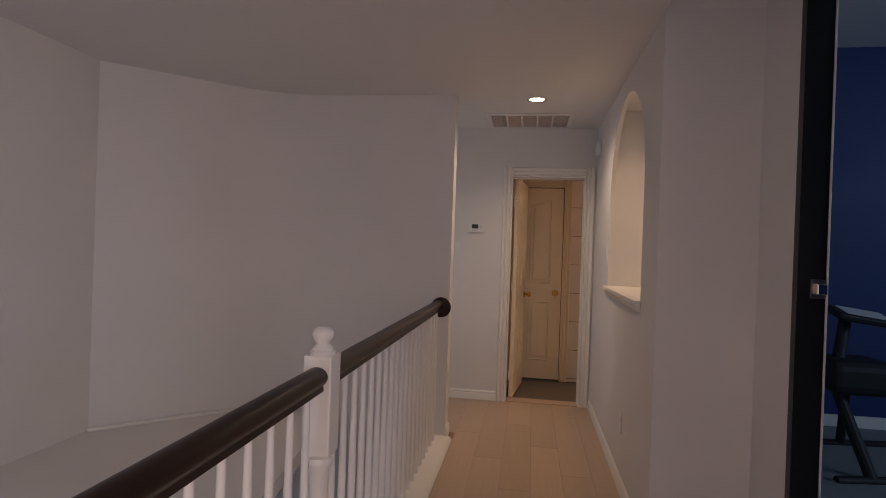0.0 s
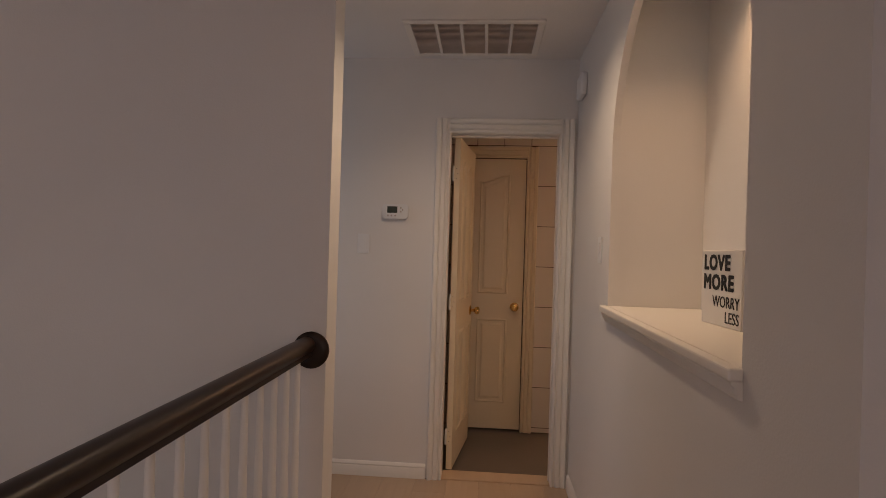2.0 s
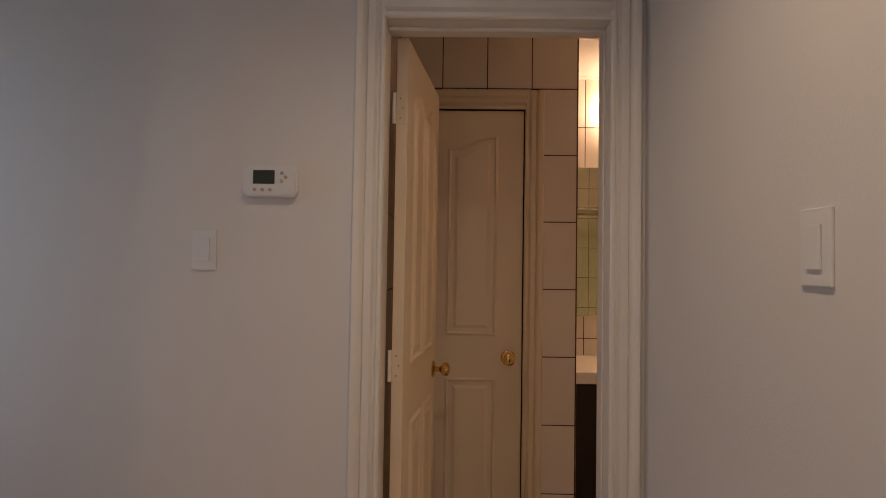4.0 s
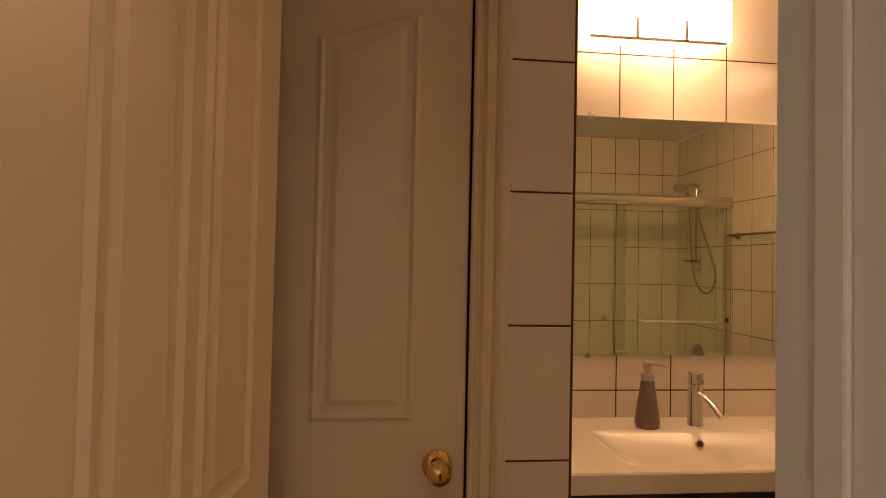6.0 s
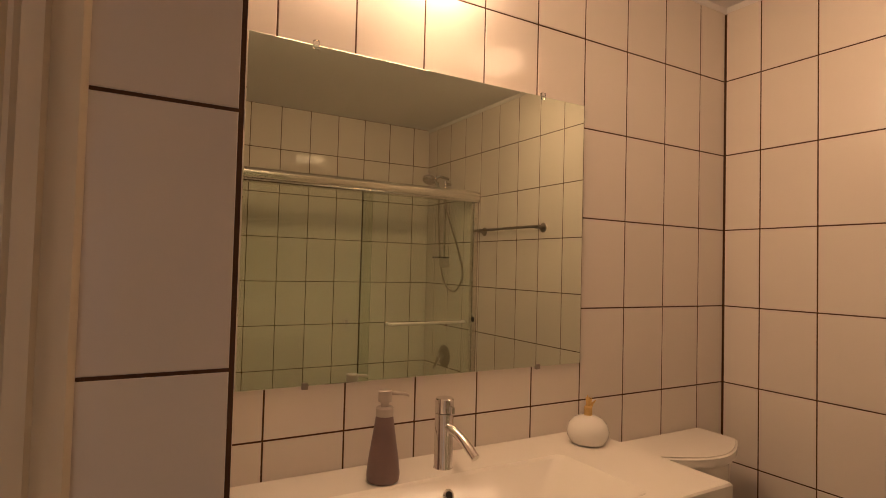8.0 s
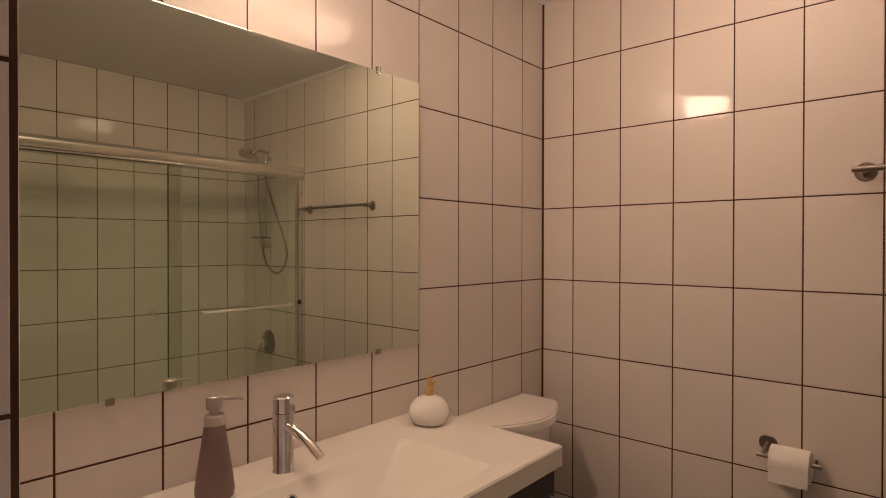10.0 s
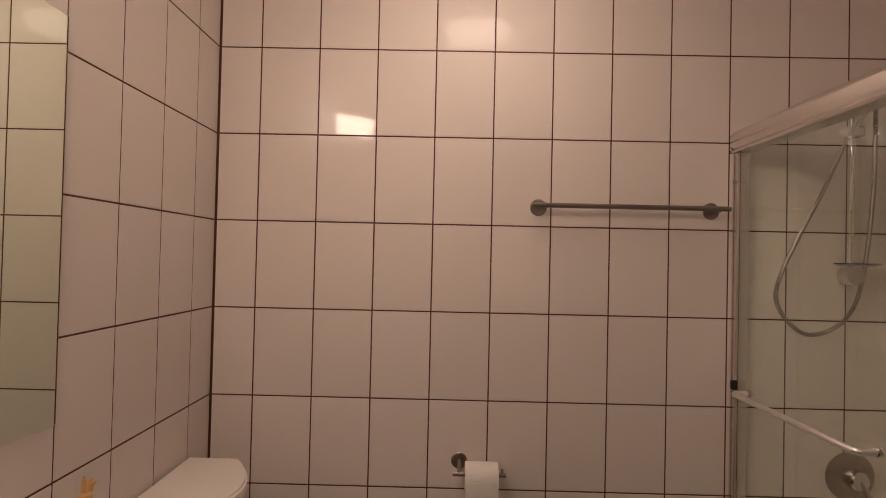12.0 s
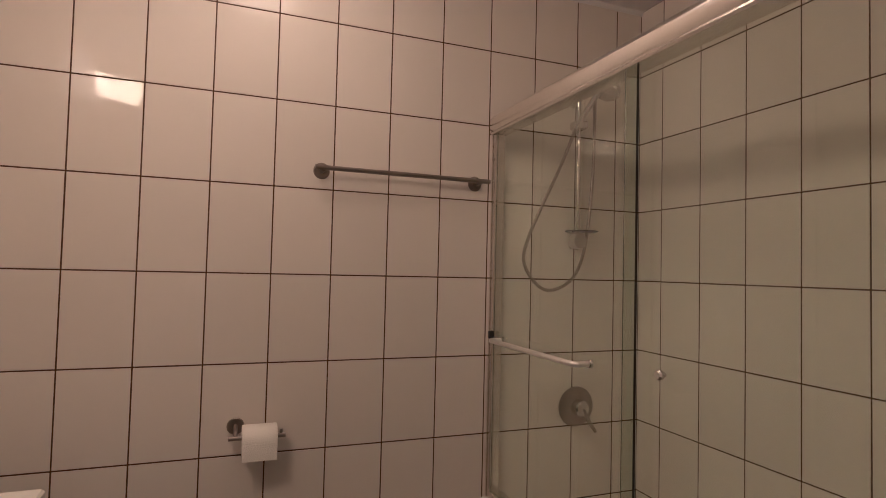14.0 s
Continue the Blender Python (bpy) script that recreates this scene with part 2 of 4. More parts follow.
# wall with the bathroom doorway
shell("wall_door", [(-2.0, OX0 - 0.02, DY, DB - 0.012, 0, CZ), (OX1 + 0.02, SX - 0.101, DY, DB - 0.012, 0, CZ), (OX0 - 0.02, OX1 + 0.02, DY, DB - 0.012, OZ + 0.02, CZ)], PAINT, "white painted wall round the bathroom doorway")
shell("wall_side_hall", [(-2.1, -2.0, 3.93, 4.05, 0, CZ), (-2.1, -2.0, 4.81, DB, 0, CZ), (-2.1, -2.0, 4.05, 4.81, 0, 0.8), (-2.1, -2.0, 4.05, 4.81, 2.1, CZ)], PAINT, "white wall closing the side hall")


# wall with the arched niche
def niche_wall():
    y0, y1, zs, spring = 2.772, 3.985, 1.11, 1.765
    yc, r = (y0 + y1) / 2, (y1 - y0) / 2
    th = 0.03
    bm = bmesh.new()
    box(bm, RX, RX + th, 2.42, y0, 0, CZ)
    box(bm, RX, RX + th, y1, DY - 0.0005, 0, CZ)
    box(bm, RX, RX + th, y0, y1, 0, zs)
    n = 32
    arc = [(yc - r * math.cos(math.pi * i / n), spring + 0.97 * r * math.sin(math.pi * i / n)) for i in range(n + 1)]
    for (a, za), (b, zb) in zip(arc, arc[1:]):
        prism(bm, [(a, za), (b, zb), (b, CZ), (a, CZ)], "x", RX, RX + th)
    single("wall_niche", bm, PAINT, "white wall with an arched display niche", "", "structure")
    shell("niche_back", [(0.83, 0.89, 2.73, 4.018, 1.0, CZ), (RX + th, 0.83, y1 + 0.004, 4.018, 1.0, CZ), (RX + th, 0.83, 2.73, y0 - 0.004, 1.0, CZ), (RX + th, 0.83, y0 - 0.004, y1 + 0.004, 2.40, CZ)], PAINT, "white lining of the niche")


niche_wall()
# the opening from y -1.8 to -0.8 is added for the stair-side fill lamp
shell("wall_jog", [(RX + 0.03, 0.955, 2.42, 2.55, 0, CZ), (RX, 0.955, 2.42, 2.55, CZ + 0.1005, 2.95), (0.873, 0.955, 2.075, 2.42, 0, 2.95), (0.873, 0.955, 0.8, 2.075, 2.40, 2.95), (0.873, 0.955, -2.6, -1.8, 0, 2.95), (0.873, 0.955, -0.8, 0.8, 0, 2.95), (0.873, 0.955, -1.8, -0.8, 0, 0.9), (0.873, 0.955, -1.8, -0.8, 2.1, 2.95)], PAINT, "white wall beside the dark doorway")
shell("door_1", [(0.866, 0.962, 2.035, 2.073, 0.0, 2.375), (0.866, 0.962, 0.8, 0.823, 0.0, 2.375), (0.866, 0.962, 0.823, 2.035, 2.375, 2.399)], BLACK, "black painted door frame of the blue room")
shell("wall_gym", [(0.985, 4.5, 3.84, 3.94, 0, 2.78), (4.45, 4.55, 1.9, 3.94, 0, 2.78), (4.45, 4.55, -0.5, 0.3, 0, 2.78), (4.45, 4.55, 0.3, 1.9, 0, 1.4), (4.45, 4.55, 0.3, 1.9, 2.6, 2.78), (0.985, 4.5, -0.6, -0.5, 0, 2.78)], NAVY, "navy blue painted wall")
shell("floor_gym", [(0.985, 4.5, -0.5, 3.84, 0.0, 0.29)], CARPET, "grey carpeted floor of the blue room")
shell("baseboard_gym", [(0.985, 4.45, 3.825, 3.84, 0.29, 0.365)], TRIM, "white baseboard of the blue room")
# window light on the jamb's far edge, put in as a white strip
shell("door_edge_gym", [(0.963, 0.969, 2.03, 2.036, 0.29, 2.375)], TRIM, "pale strip painted as window light on the black door frame's far edge")


# curved stair wall
def stair_wall():
    line = [(-0.665, 3.772), (-1.5, 3.772)]
    R = 1.1
    for i in range(1, 13):
        a = radians(45) * i / 12
        line.append((-1.5 - R * math.sin(a), 3.772 - R * (1 - math.cos(a))))
    line.append((-2.80, line[-1][1] - (2.80 + line[-1][0])))
    back = [(x - 0.0, y + 0.14) if i < 2 else (x + 0.1, y + 0.14) for i, (x, y) in enumerate(line)]
    back[-1] = (-2.8, line[-1][1] + 0.3)
    bm = bmesh.new()
    prism(bm, line + back[::-1], "z", -2.7, CZ)
    single("wall_stair", bm, PAINT, "white curved stairwell wall", "", "structure")
    shell("wall_west", [(-2.92, -2.8, -2.6, line[-1][1] + 0.3, -2.7, CZ)], PAINT, "white west wall of the stairwell")
    cap = [(x, y - 0.004) for x, y in line[1:]] + [(-2.8, 1.6), (-1.25, 1.6)]
    single("ledge", prism(bmesh.new(), cap, "z", 0.06, 0.15), PAINT, "white ledge along the stairwell wall", "", "structure")
    single("ledge_trim", tube(bmesh.new(), [(x * 0.995, y - 0.02, 0.16) for x, y in line[1:]], 0.014), TRIM, "white moulding at the foot of the stairwell wall", "", "structure")


stair_wall()
# wall behind, with a window
shell("wall_south", [(-2.92, -2.5, -2.6, -2.5, -2.7, 2.95), (-2.5, -0.9, -2.6, -2.5, -2.7, -0.75), (-2.5, -0.9, -2.6, -2.5, 1.35, 2.95), (-0.9, 1.3, -2.6, -2.5, -2.7, 2.95)], PAINT, "white wall with a window behind the landing")

# bathroom shell, grout-coloured behind the tiles
shell("wall_north", [(AX - 0.1, EX + 0.1, NY - GF, NY + 0.1, 0, BZ)], GROUT, "vanity wall of white glazed tiles")
shell("wall_east", [(EX - GF, EX + 0.1, SY - 0.1, NY - GF, 0, BZ)], GROUT, "wall of white glazed tiles with brown joints")
shell("wall_shower", [(0.8905, EX - GF, SY - 0.1, SY + GF, 0, BZ)], GROUT, "tiled back wall of the shower")
shell("wall_shower_end", [(SX - 0.1, SX + GF, SY + GF, DB, 0, BZ), (SX - 0.1, 0.8903, 4.0185, SY + GF - 0.0002, 0, BZ)], GROUT, "tiled end wall of the shower")
shell("wall_door_back", [(OX1 + 0.03, SX - 0.1, DB - 0.010, DB + GF, 0, BZ), (WX, OX0 - 0.02, DB - 0.010, DB + GF, 0, BZ), (OX0 - 0.02, OX1 + 0.03, DB - 0.010, DB + GF, OZ + 0.05, BZ)], GROUT, "tiled bathroom side of the doorway wall")
shell("wall_bath_west", [(WX - 0.1, WX + GF, DB + GF, CY + 0.1, 0, BZ)], GROUT, "tiled wall behind the open door")
CDX0, CDX1, CDZ = -0.226, 0.238, 2.042
shell("wall_closet", [(WX + GF, CDX0 - 0.01, CY - GF, CY + 0.1, 0, BZ), (CDX1 + 0.01, AX + GF, CY - GF, CY + 0.1, 0, BZ), (CDX0 - 0.01, CDX1 + 0.01, CY - GF, CY + 0.1, CDZ + 0.01, BZ), (CDX0 - 0.01, CDX1 + 0.01, CY + 0.06, CY + 0.1, 0, CDZ + 0.01)], GROUT, "tiled wall round the closet door")
shell("wall_alcove", [(AX - 0.1, AX + GF, CY + 0.1, NY - GF, 0, BZ)], GROUT, "tiled side of the vanity alcove")


# ---- trim ----
CASE = [(0, 0), (0.012, 0), (0.017, 0.005), (0.017, 0.012), (0.007, 0.017), (0.007, 0.022), (0.019, 0.030), (0.019, 0.050), (0.011, 0.055), (0.022, 0.063), (0.026, 0.071), (0.026, 0.084), (0.014, 0.090), (0, 0.090)]


def door_frame(name, x0, x1, top, y, width, label, jamb=None, paint=TRIM):
    """Moulded casing round an opening in a wall that faces -y."""
    k = width / 0.09
    f = thing(name, (x0, y, 0), label, "door frame", kind="structure")
    part("casing", prism(bmesh.new(), [(x0 - v * k, y - u) for u, v in CASE], "z", 0, top + width), paint, f)
    part("casing", prism(bmesh.new(), [(x1 + v * k, y - u) for u, v in CASE], "z", 0, top + width), paint, f)
    part("head_casing", prism(bmesh.new(), [(y - u - 0.0006, top + v * k) for u, v in CASE], "x", x0 - 0.004, x1 + 0.004), paint, f)
    if jamb:
        part("jamb", B(x0 - 0.02, x0, y + 0.001, jamb, 0, top, bevel=0.002), TRIM, f)
        part("jamb", B(x1, x1 + 0.02, y + 0.001, jamb, 0, top, bevel=0.002), TRIM, f)
        part("jamb", B(x0 - 0.02, x1 + 0.02, y + 0.001, jamb, top, top + 0.02, bevel=0.002), TRIM, f)
        part("door_stop", B(x1 - 0.006, x1, y + 0.045, y + 0.075, 0, top, bevel=0.003), TRIM, f)
        part("door_stop", B(x0, x1, y + 0.045, y + 0.075, top - 0.012, top, bevel=0.003), TRIM, f)
        part("threshold", B(x0, x1, y - 0.005, jamb + 0.01, -0.004, 0.008, bevel=0.003), PLANK, f, "wooden threshold strip")
    return f


door_frame("door_frame_bathroom", OX0, OX1, OZ, DY, 0.086, "white moulded casing round the bathroom doorway", DB + 0.005)
door_frame("door_frame_closet", CDX0, CDX1, CDZ, CY - 0.0092, 0.084, "cream painted casing round the closet door", paint=DOORP)

BASE = [(0, 0), (0.014, 0), (0.014, 0.055), (0.010, 0.062), (0.012, 0.070), (0.006, 0.082), (0, 0.086)]


def baseboard(axis, face, sign, a, b):
    """axis: the way it runs; face: the wall's plane; sign: to which side it stands proud."""
    if axis == "y":
        bm = prism(bmesh.new(), [(face + sign * u, v) for u, v in BASE], "y", a, b)
    else:
        bm = prism(bmesh.new(), [(face + sign * u, v) for u, v in BASE], "x", a, b)
    single("baseboard", bm, TRIM, "white moulded baseboard", "", "structure")


baseboard("x", DY, -1, -2.0, OX0 - 0.095)
baseboard("y", RX, -1, 2.406, DY - 0.025)
baseboard("x", 2.42, -1, RX, 0.859)
baseboard("y", 0.873, -1, 2.09, 2.42)
baseboard("y", -0.665, 1, 3.765, 3.912)
baseboard("x", 3.772, -1, -0.665, -0.651)
bm = prism(bmesh.new(), [(-0.905, -0.12), (-0.612, -0.12), (-0.612, 0.004), (-0.627, 0.022), (-0.642, 0.026), (-0.89, 0.026), (-0.905, 0.012)], "y", -2.5, 3.770)
single("landing_trim", bm, TRIM, "white painted landing nosing under the balusters", "", "structure")
single("cove_trim", prism(bmesh.new(), [(EX, BZ), (EX - 0.022, BZ), (EX - 0.018, BZ - 0.012), (EX - 0.008, BZ - 0.02), (EX, BZ - 0.022)], "y", SY, NY), CEIL, "narrow white cove at the ceiling", "", "structure")
single("cove_trim", prism(bmesh.new(), [(NY, BZ), (NY - 0.022, BZ), (NY - 0.018, BZ - 0.012), (NY - 0.008, BZ - 0.02), (NY, BZ - 0.022)], "x", AX, EX), CEIL, "narrow white cove at the ceiling", "", "structure")

# ---- the stair railing ----
BX = -0.738
RZ = 0.959
NYP = 1.475


def rail_profile(cx, cz):
    pts = []
    for a in range(-30, 211, 15):
        pts.append((cx + 0.036 * math.cos(radians(a)), cz + 0.030 * math.sin(radians(a)) + 0.008))
    pts += [(cx - 0.022, cz - 0.018), (cx - 0.024, cz - 0.034), (cx + 0.024, cz - 0.034), (cx + 0.022, cz - 0.018)]
    return pts


def railing():
    r = thing("stair_railing", (BX, 1.4, 0.026), "landing railing with dark stained handrail and slim white balusters", "railing")
    part("handrail", prism(bmesh.new(), rail_profile(BX, RZ), "y", NYP + 0.04, 3.755), RAILW, r, "dark stained wooden handrail")
    part("handrail", prism(bmesh.new(), rail_profile(BX, RZ), "y", -2.3, NYP - 0.04), RAILW, r, "dark stained wooden handrail")
    ros = lathe(bmesh.new(), [(0.001, 0), (0.072, 0.0), (0.072, 0.008), (0.062, 0.016), (0.046, 0.019), (0.001, 0.019)], pose(BX + 0.015, 3.771, RZ - 0.015, 90, 0, 0), 36)
    part("rosette", ros, RAILW, r, "dark round wall rosette")
    bal = None
    y = NYP - 0.115 * 32
    prof = [(0.016, 0.026), (0.016, 0.055), (0.013, 0.062), (0.0165, 0.075), (0.0165, 0.30), (0.0095, RZ - 0.03)]
    while y < 3.72:
        if abs(y - NYP) > 0.06:
            if bal is None:
                bal = part("baluster", lathe(bmesh.new(), prof, pose(BX, y, 0), 10), TRIM, r, "slim tapered white baluster")
                first = y
            else:
                c = bal.copy()
                scene.collection.objects.link(c)
                c.location = (0, y - first, 0)
        y += 0.115
    n = thing("newel_post", (BX, NYP, 0.026), "white turned newel post with a ball finial", "newel post")
    part("base_block", B(BX - 0.045, BX + 0.045, NYP - 0.045, NYP + 0.045, 0.026, 0.33, bevel=0.004), TRIM, n)
    part("shaft", lathe(bmesh.new(), [(0.044, 0.33), (0.044, 0.35), (0.036, 0.36), (0.042, 0.375), (0.034, 0.40), (0.030, 0.60), (0.034, 0.675), (0.043, 0.69), (0.043, 0.70), (0.038, 0.71), (0.044, 0.72)], pose(BX, NYP, 0)), TRIM, n)
    part("upper_block", B(BX - 0.045, BX + 0.045, NYP - 0.045, NYP + 0.045, 0.72, 1.03, bevel=0.005), TRIM, n)
    part("finial", lathe(bmesh.new(), [(0.040, 1.030), (0.042, 1.037), (0.033, 1.044), (0.034, 1.050), (0.026, 1.055), (0.020, 1.061), (0.026, 1.070), (0.033, 1.084), (0.034, 1.094), (0.030, 1.105), (0.018, 1.114), (0.002, 1.118)], pose(BX, NYP, 0)), TRIM, n, "white turned ball finial")


railing()


# ---- hall things ----
def niche_sill():
    s = thing("niche_sill", (RX, 3.395, 1.105), "white moulded sill shelf of the niche", "shelf", kind="structure")
    part("shelf_board", B(RX - 0.0005, 0.83, 2.773, 3.984, 1.1135, 1.1385, bevel=0.004), TRIM, s)
    prof = [(RX - 0.0005, 1.1120), (RX - 0.024, 1.1120), (RX - 0.024, 1.1052), (RX - 0.017, 1.1002), (RX - 0.020, 1.0915), (RX - 0.012, 1.0841), (RX - 0.012, 1.0767), (RX - 0.0005, 1.0742)]
    part("nosing", B(RX - 0.032, RX - 0.001, 2.757, 4.0, 1.1130, 1.1388, bevel=0.005), TRIM, s)
    part("moulding", prism(bmesh.new(), prof, "y", 2.762, 3.995), TRIM, s)


niche_sill()


def lettering(text, size, offset, m, parent, name="lettering"):
    cu = bpy.data.curves.new(name, "FONT")
    cu.body, cu.size, cu.extrude = text, size, 0.0006
    cu.align_x = "LEFT" if offset > 0.001 else "RIGHT"
    cu.space_character = 1.1 if offset > 0.001 else 1.0
    cu.resolution_u = 3
    tmp = bpy.data.objects.new(name, cu)
    scene.collection.objects.link(tmp)
    dg = bpy.context.evaluated_depsgraph_get()
    me = bpy.data.meshes.new_from_object(tmp.evaluated_get(dg))
    bpy.data.objects.remove(tmp)
    if offset:
        bold = bmesh.new()
        for i, (dx, dy) in enumerate(((0, 0), (1, 0), (-1, 0), (0, 1), (0, -1), (0.7, 0.7), (-0.7, 0.7), (0.7, -0.7), (-0.7, -0.7))):
            first = len(bold.verts)
            bold.from_mesh(me)
            bold.verts.ensure_lookup_table()
            bmesh.ops.translate(bold, verts=bold.verts[first:], vec=(dx * offset, dy * offset, 0.00004 * i))
        bold.to_mesh(me)
        bold.free()
    me.transform(Matrix.Translation(-ROOT[parent]) @ m)
    me.materials.clear()
    me.materials.append(INK)
    ob = new(name, me)
    ob.parent = parent
    return tagged(ob, "black printed words " + text)


def word_sign():
    a, b = Vector((0.668, 3.550)), Vector((0.690, 3.313))
    d = (b - a).normalized()
    ang = math.degrees(math.atan2(d.y, d.x))
    m = pose(a.x, a.y, 1.1390, 0, 0, ang)
    s = thing("word_sign", (a.x, a.y, 1.1390), "white block sign with black words on the niche sill", "sign")
    w, h = (b - a).length, 0.238
    part("block", B(0, w, 0, 0.068, 0, h, bevel=0.003, m=None), BOARD, s)
    blk = s.children[0]
    blk.data.transform(Matrix.Translation(-ROOT[s]) @ m @ Matrix.Translation(ROOT[s]))
    up = m @ pose(0, -0.0012, 0, 90, 0, 0)
    for words, size, off, u, v, sx in (("LOVE", 0.066, 0.0026, 0.012, 0.176, 0.95), ("MORE", 0.066, 0.0026, 0.012, 0.114, 0.97), ("WORRY", 0.050, 0.0, w - 0.008, 0.060, 0.86), ("LESS", 0.050, 0.0, w - 0.008, 0.014, 0.86)):
        lettering(words, size, off, up @ Matrix.Translation((u, v, 0)) @ Matrix.Diagonal((sx, 1, 1, 1)), s)


word_sign()


def thermostat():
    x, z, y = -0.590, 1.5625, DY
    t = thing("thermostat", (x, y, z), "white wall thermostat with a grey display", "thermostat")
    bm = B(x - 0.076, x + 0.076, y - 0.026, y, z - 0.044, z + 0.044)
    side = [e for e in bm.edges if abs(e.verts[0].co.y - e.verts[1].co.y) > 0.02]
    bmesh.ops.bevel(bm, geom=side, offset=0.02, segments=5, profile=0.5, affect="EDGES")
    bmesh.ops.bevel(bm, geom=[e for e in bm.edges if all(v.co.y < y - 0.02 for v in e.verts)], offset=0.004, segments=2, affect="EDGES")
    part("housing", bm, PLASTIC, t)
    part("display", B(x - 0.046, x + 0.014, y - 0.0275, y - 0.0262, z - 0.008, z + 0.030), LCD, t, "dark grey-green display")
    for dx, dz in ((0.034, 0.022), (0.034, 0.000), (0.045, 0.011), (-0.041, -0.024), (-0.020, -0.024), (0.002, -0.024)):
        part("button", lathe(bmesh.new(), [(0.0052, 0), (0.0052, 0.0022), (0.004, 0.003)], pose(x + dx, y - 0.0258, z + dz, 90, 0, 0), 14), SATIN, t, "small grey button")


thermostat()


def wall_plate(name, label, c, facing, rocker):
    """A switch or outlet plate 70 x 115 mm. facing: '-y' or '-x'."""
    x, y, z = c
    p = thing(name, c, label, name.replace("_", " "))
    m = Matrix.Translation(c) @ (pose(0, 0, 0) if facing == "-y" else pose(0, 0, 0, 0, 0, -90))
    part("plate", B(-0.035, 0.035, -0.006, 0, -0.0575, 0.0575, bevel=0.002, m=m), PLASTIC, p)
    if rocker:
        part("rocker", B(-0.016, 0.016, -0.010, -0.006, -0.033, 0.033, bevel=0.0015, m=m), PLASTIC, p)
    else:
        for dz in (-0.021, 0.021):
            part("socket", B(-0.016, 0.016, -0.008, -0.006, dz - 0.014, dz + 0.014, bevel=0.001, m=m), PLASTIC, p)


wall_plate("light_switch", "white light switch on the wall by the thermostat", (-0.777, DY, 1.37), "-y", True)
wall_plate("light_switch", "white light switch beside the niche", (RX, 4.16, 1.37), "-x", True)
wall_plate("power_outlet", "white power outlet low on the niche wall", (RX, 3.20, 0.39), "-x", False)


def chime():
    c = thing("door_chime", (RX, 4.69, 2.25), "white door chime box near the ceiling", "door chime")
    part("cover", B(RX - 0.035, RX, 4.615, 4.77, 2.19, 2.31, bevel=0.012, seg=3), PLASTIC, c)


chime()


def downlight(x, y, z, r, label):
    d = thing("recessed_light", (x, y, z), label, "recessed light")
    bm = bmesh.new()
    prof = [(r, -0.001), (r, -0.006), (r * 0.92, -0.008), (r * 0.80, -0.002), (r * 0.72, -0.0012)]
    rings = [[bm.verts.new((x + q * math.cos(2 * math.pi * i / 32), y + q * math.sin(2 * math.pi * i / 32), z + h)) for i in range(32)] for q, h in prof]
    for a, b in zip(rings, rings[1:]):
        for i in range(32):
            bm.faces.new((a[i], a[(i + 1) % 32], b[(i + 1) % 32], b[i]))
    part("trim_ring", bm, ALU, d, "bright metal trim ring")
    part("bulb", lathe(bmesh.new(), [(0.001, -0.006), (r * 0.5, -0.0055), (r * 0.74, -0.0015), (r * 0.74, -0.001)], pose(x, y, z), 28), BULB, d, "lit bulb face")


downlight(-0.095, 3.91, CZ, 0.072, "lit recessed ceiling light with metal ring")
downlight(0.64, 3.5, 2.40, 0.05, "lit recessed light over the niche")


def return_vent():
    x0, x1, y0, y1 = -0.493, 0.204, 4.335, 4.825
    v = thing("ceiling_vent", (0.5 * (x0 + x1), 0.5 * (y0 + y1), CZ), "white return air grille in the ceiling", "air vent")
    part("backing", B(x0 + 0.02, x1 - 0.02, y0 + 0.02, y1 - 0.02, CZ - 0.003, CZ - 0.0005), VENTDARK, v, "beige backing behind the slats")
    for a in ((x0, x1, y0, y0 + 0.035), (x0, x1, y1 - 0.035, y1), (x0, x0 + 0.035, y0 + 0.035, y1 - 0.035), (x1 - 0.035, x1, y0 + 0.035, y1 - 0.035)):
        part("frame", B(*a, CZ - 0.012, CZ - 0.0005, bevel=0.003), TRIM, v)
    w = (x1 - x0 - 0.07) / 5
    for i in range(1, 5):
        part("divider", B(x0 + 0.035 + w * i - 0.008, x0 + 0.035 + w * i + 0.008, y0 + 0.035, y1 - 0.035, CZ - 0.012, CZ - 0.003, bevel=0.002), TRIM, v)
    n = 26
    for i in range(n):
        yy = y0 + 0.04 + (y1 - y0 - 0.08) * (i + 0.5) / n
        part("slat", B(x0 + 0.035, x1 - 0.035, -0.006, 0.006, -0.0006, 0.0006, m=Matrix.Translation((0, yy, CZ - 0.007)) @ pose(0, 0, 0, 35, 0, 0)), VENTDARK, v)


return_vent()


# ---- doors ----
def panel_bm(bm, x0, x1, z0, z1, arch, m, half=False):
    """Raised panel with sloped edges on a face at y = 0 towards -y; arch: rise of its curved top; half: it climbs to one side."""
    def outline(inset, y):
        a, b, lo, hi = x0 + inset, x1 - inset, z0 + inset, z1 - inset
        pts = [(a, y, lo), (b, y, lo)]
        for i in range(9):
            t = i / 8
            rise = 1 - t * t * (3 - 2 * t) if half else math.sin(math.pi * t)
            pts.append((b + (a - b) * t, y, hi - arch + arch * rise))
        return [bm.verts.new(m @ Vector(p)) for p in pts]
    loops = [outline(0, 0.0), outline(0.010, -0.0065), outline(0.020, 0.0015), outline(0.030, 0.0015), outline(0.048, -0.005)]
    fs = []
    for p, q in zip(loops, loops[1:]):
        n = len(p)
        fs += [bm.faces.new((p[i], p[(i + 1) % n], q[(i + 1) % n], q[i])) for i in range(n)]
    fs.append(bm.faces.new(loops[-1]))
    bmesh.ops.recalc_face_normals(bm, faces=fs)
    return bm


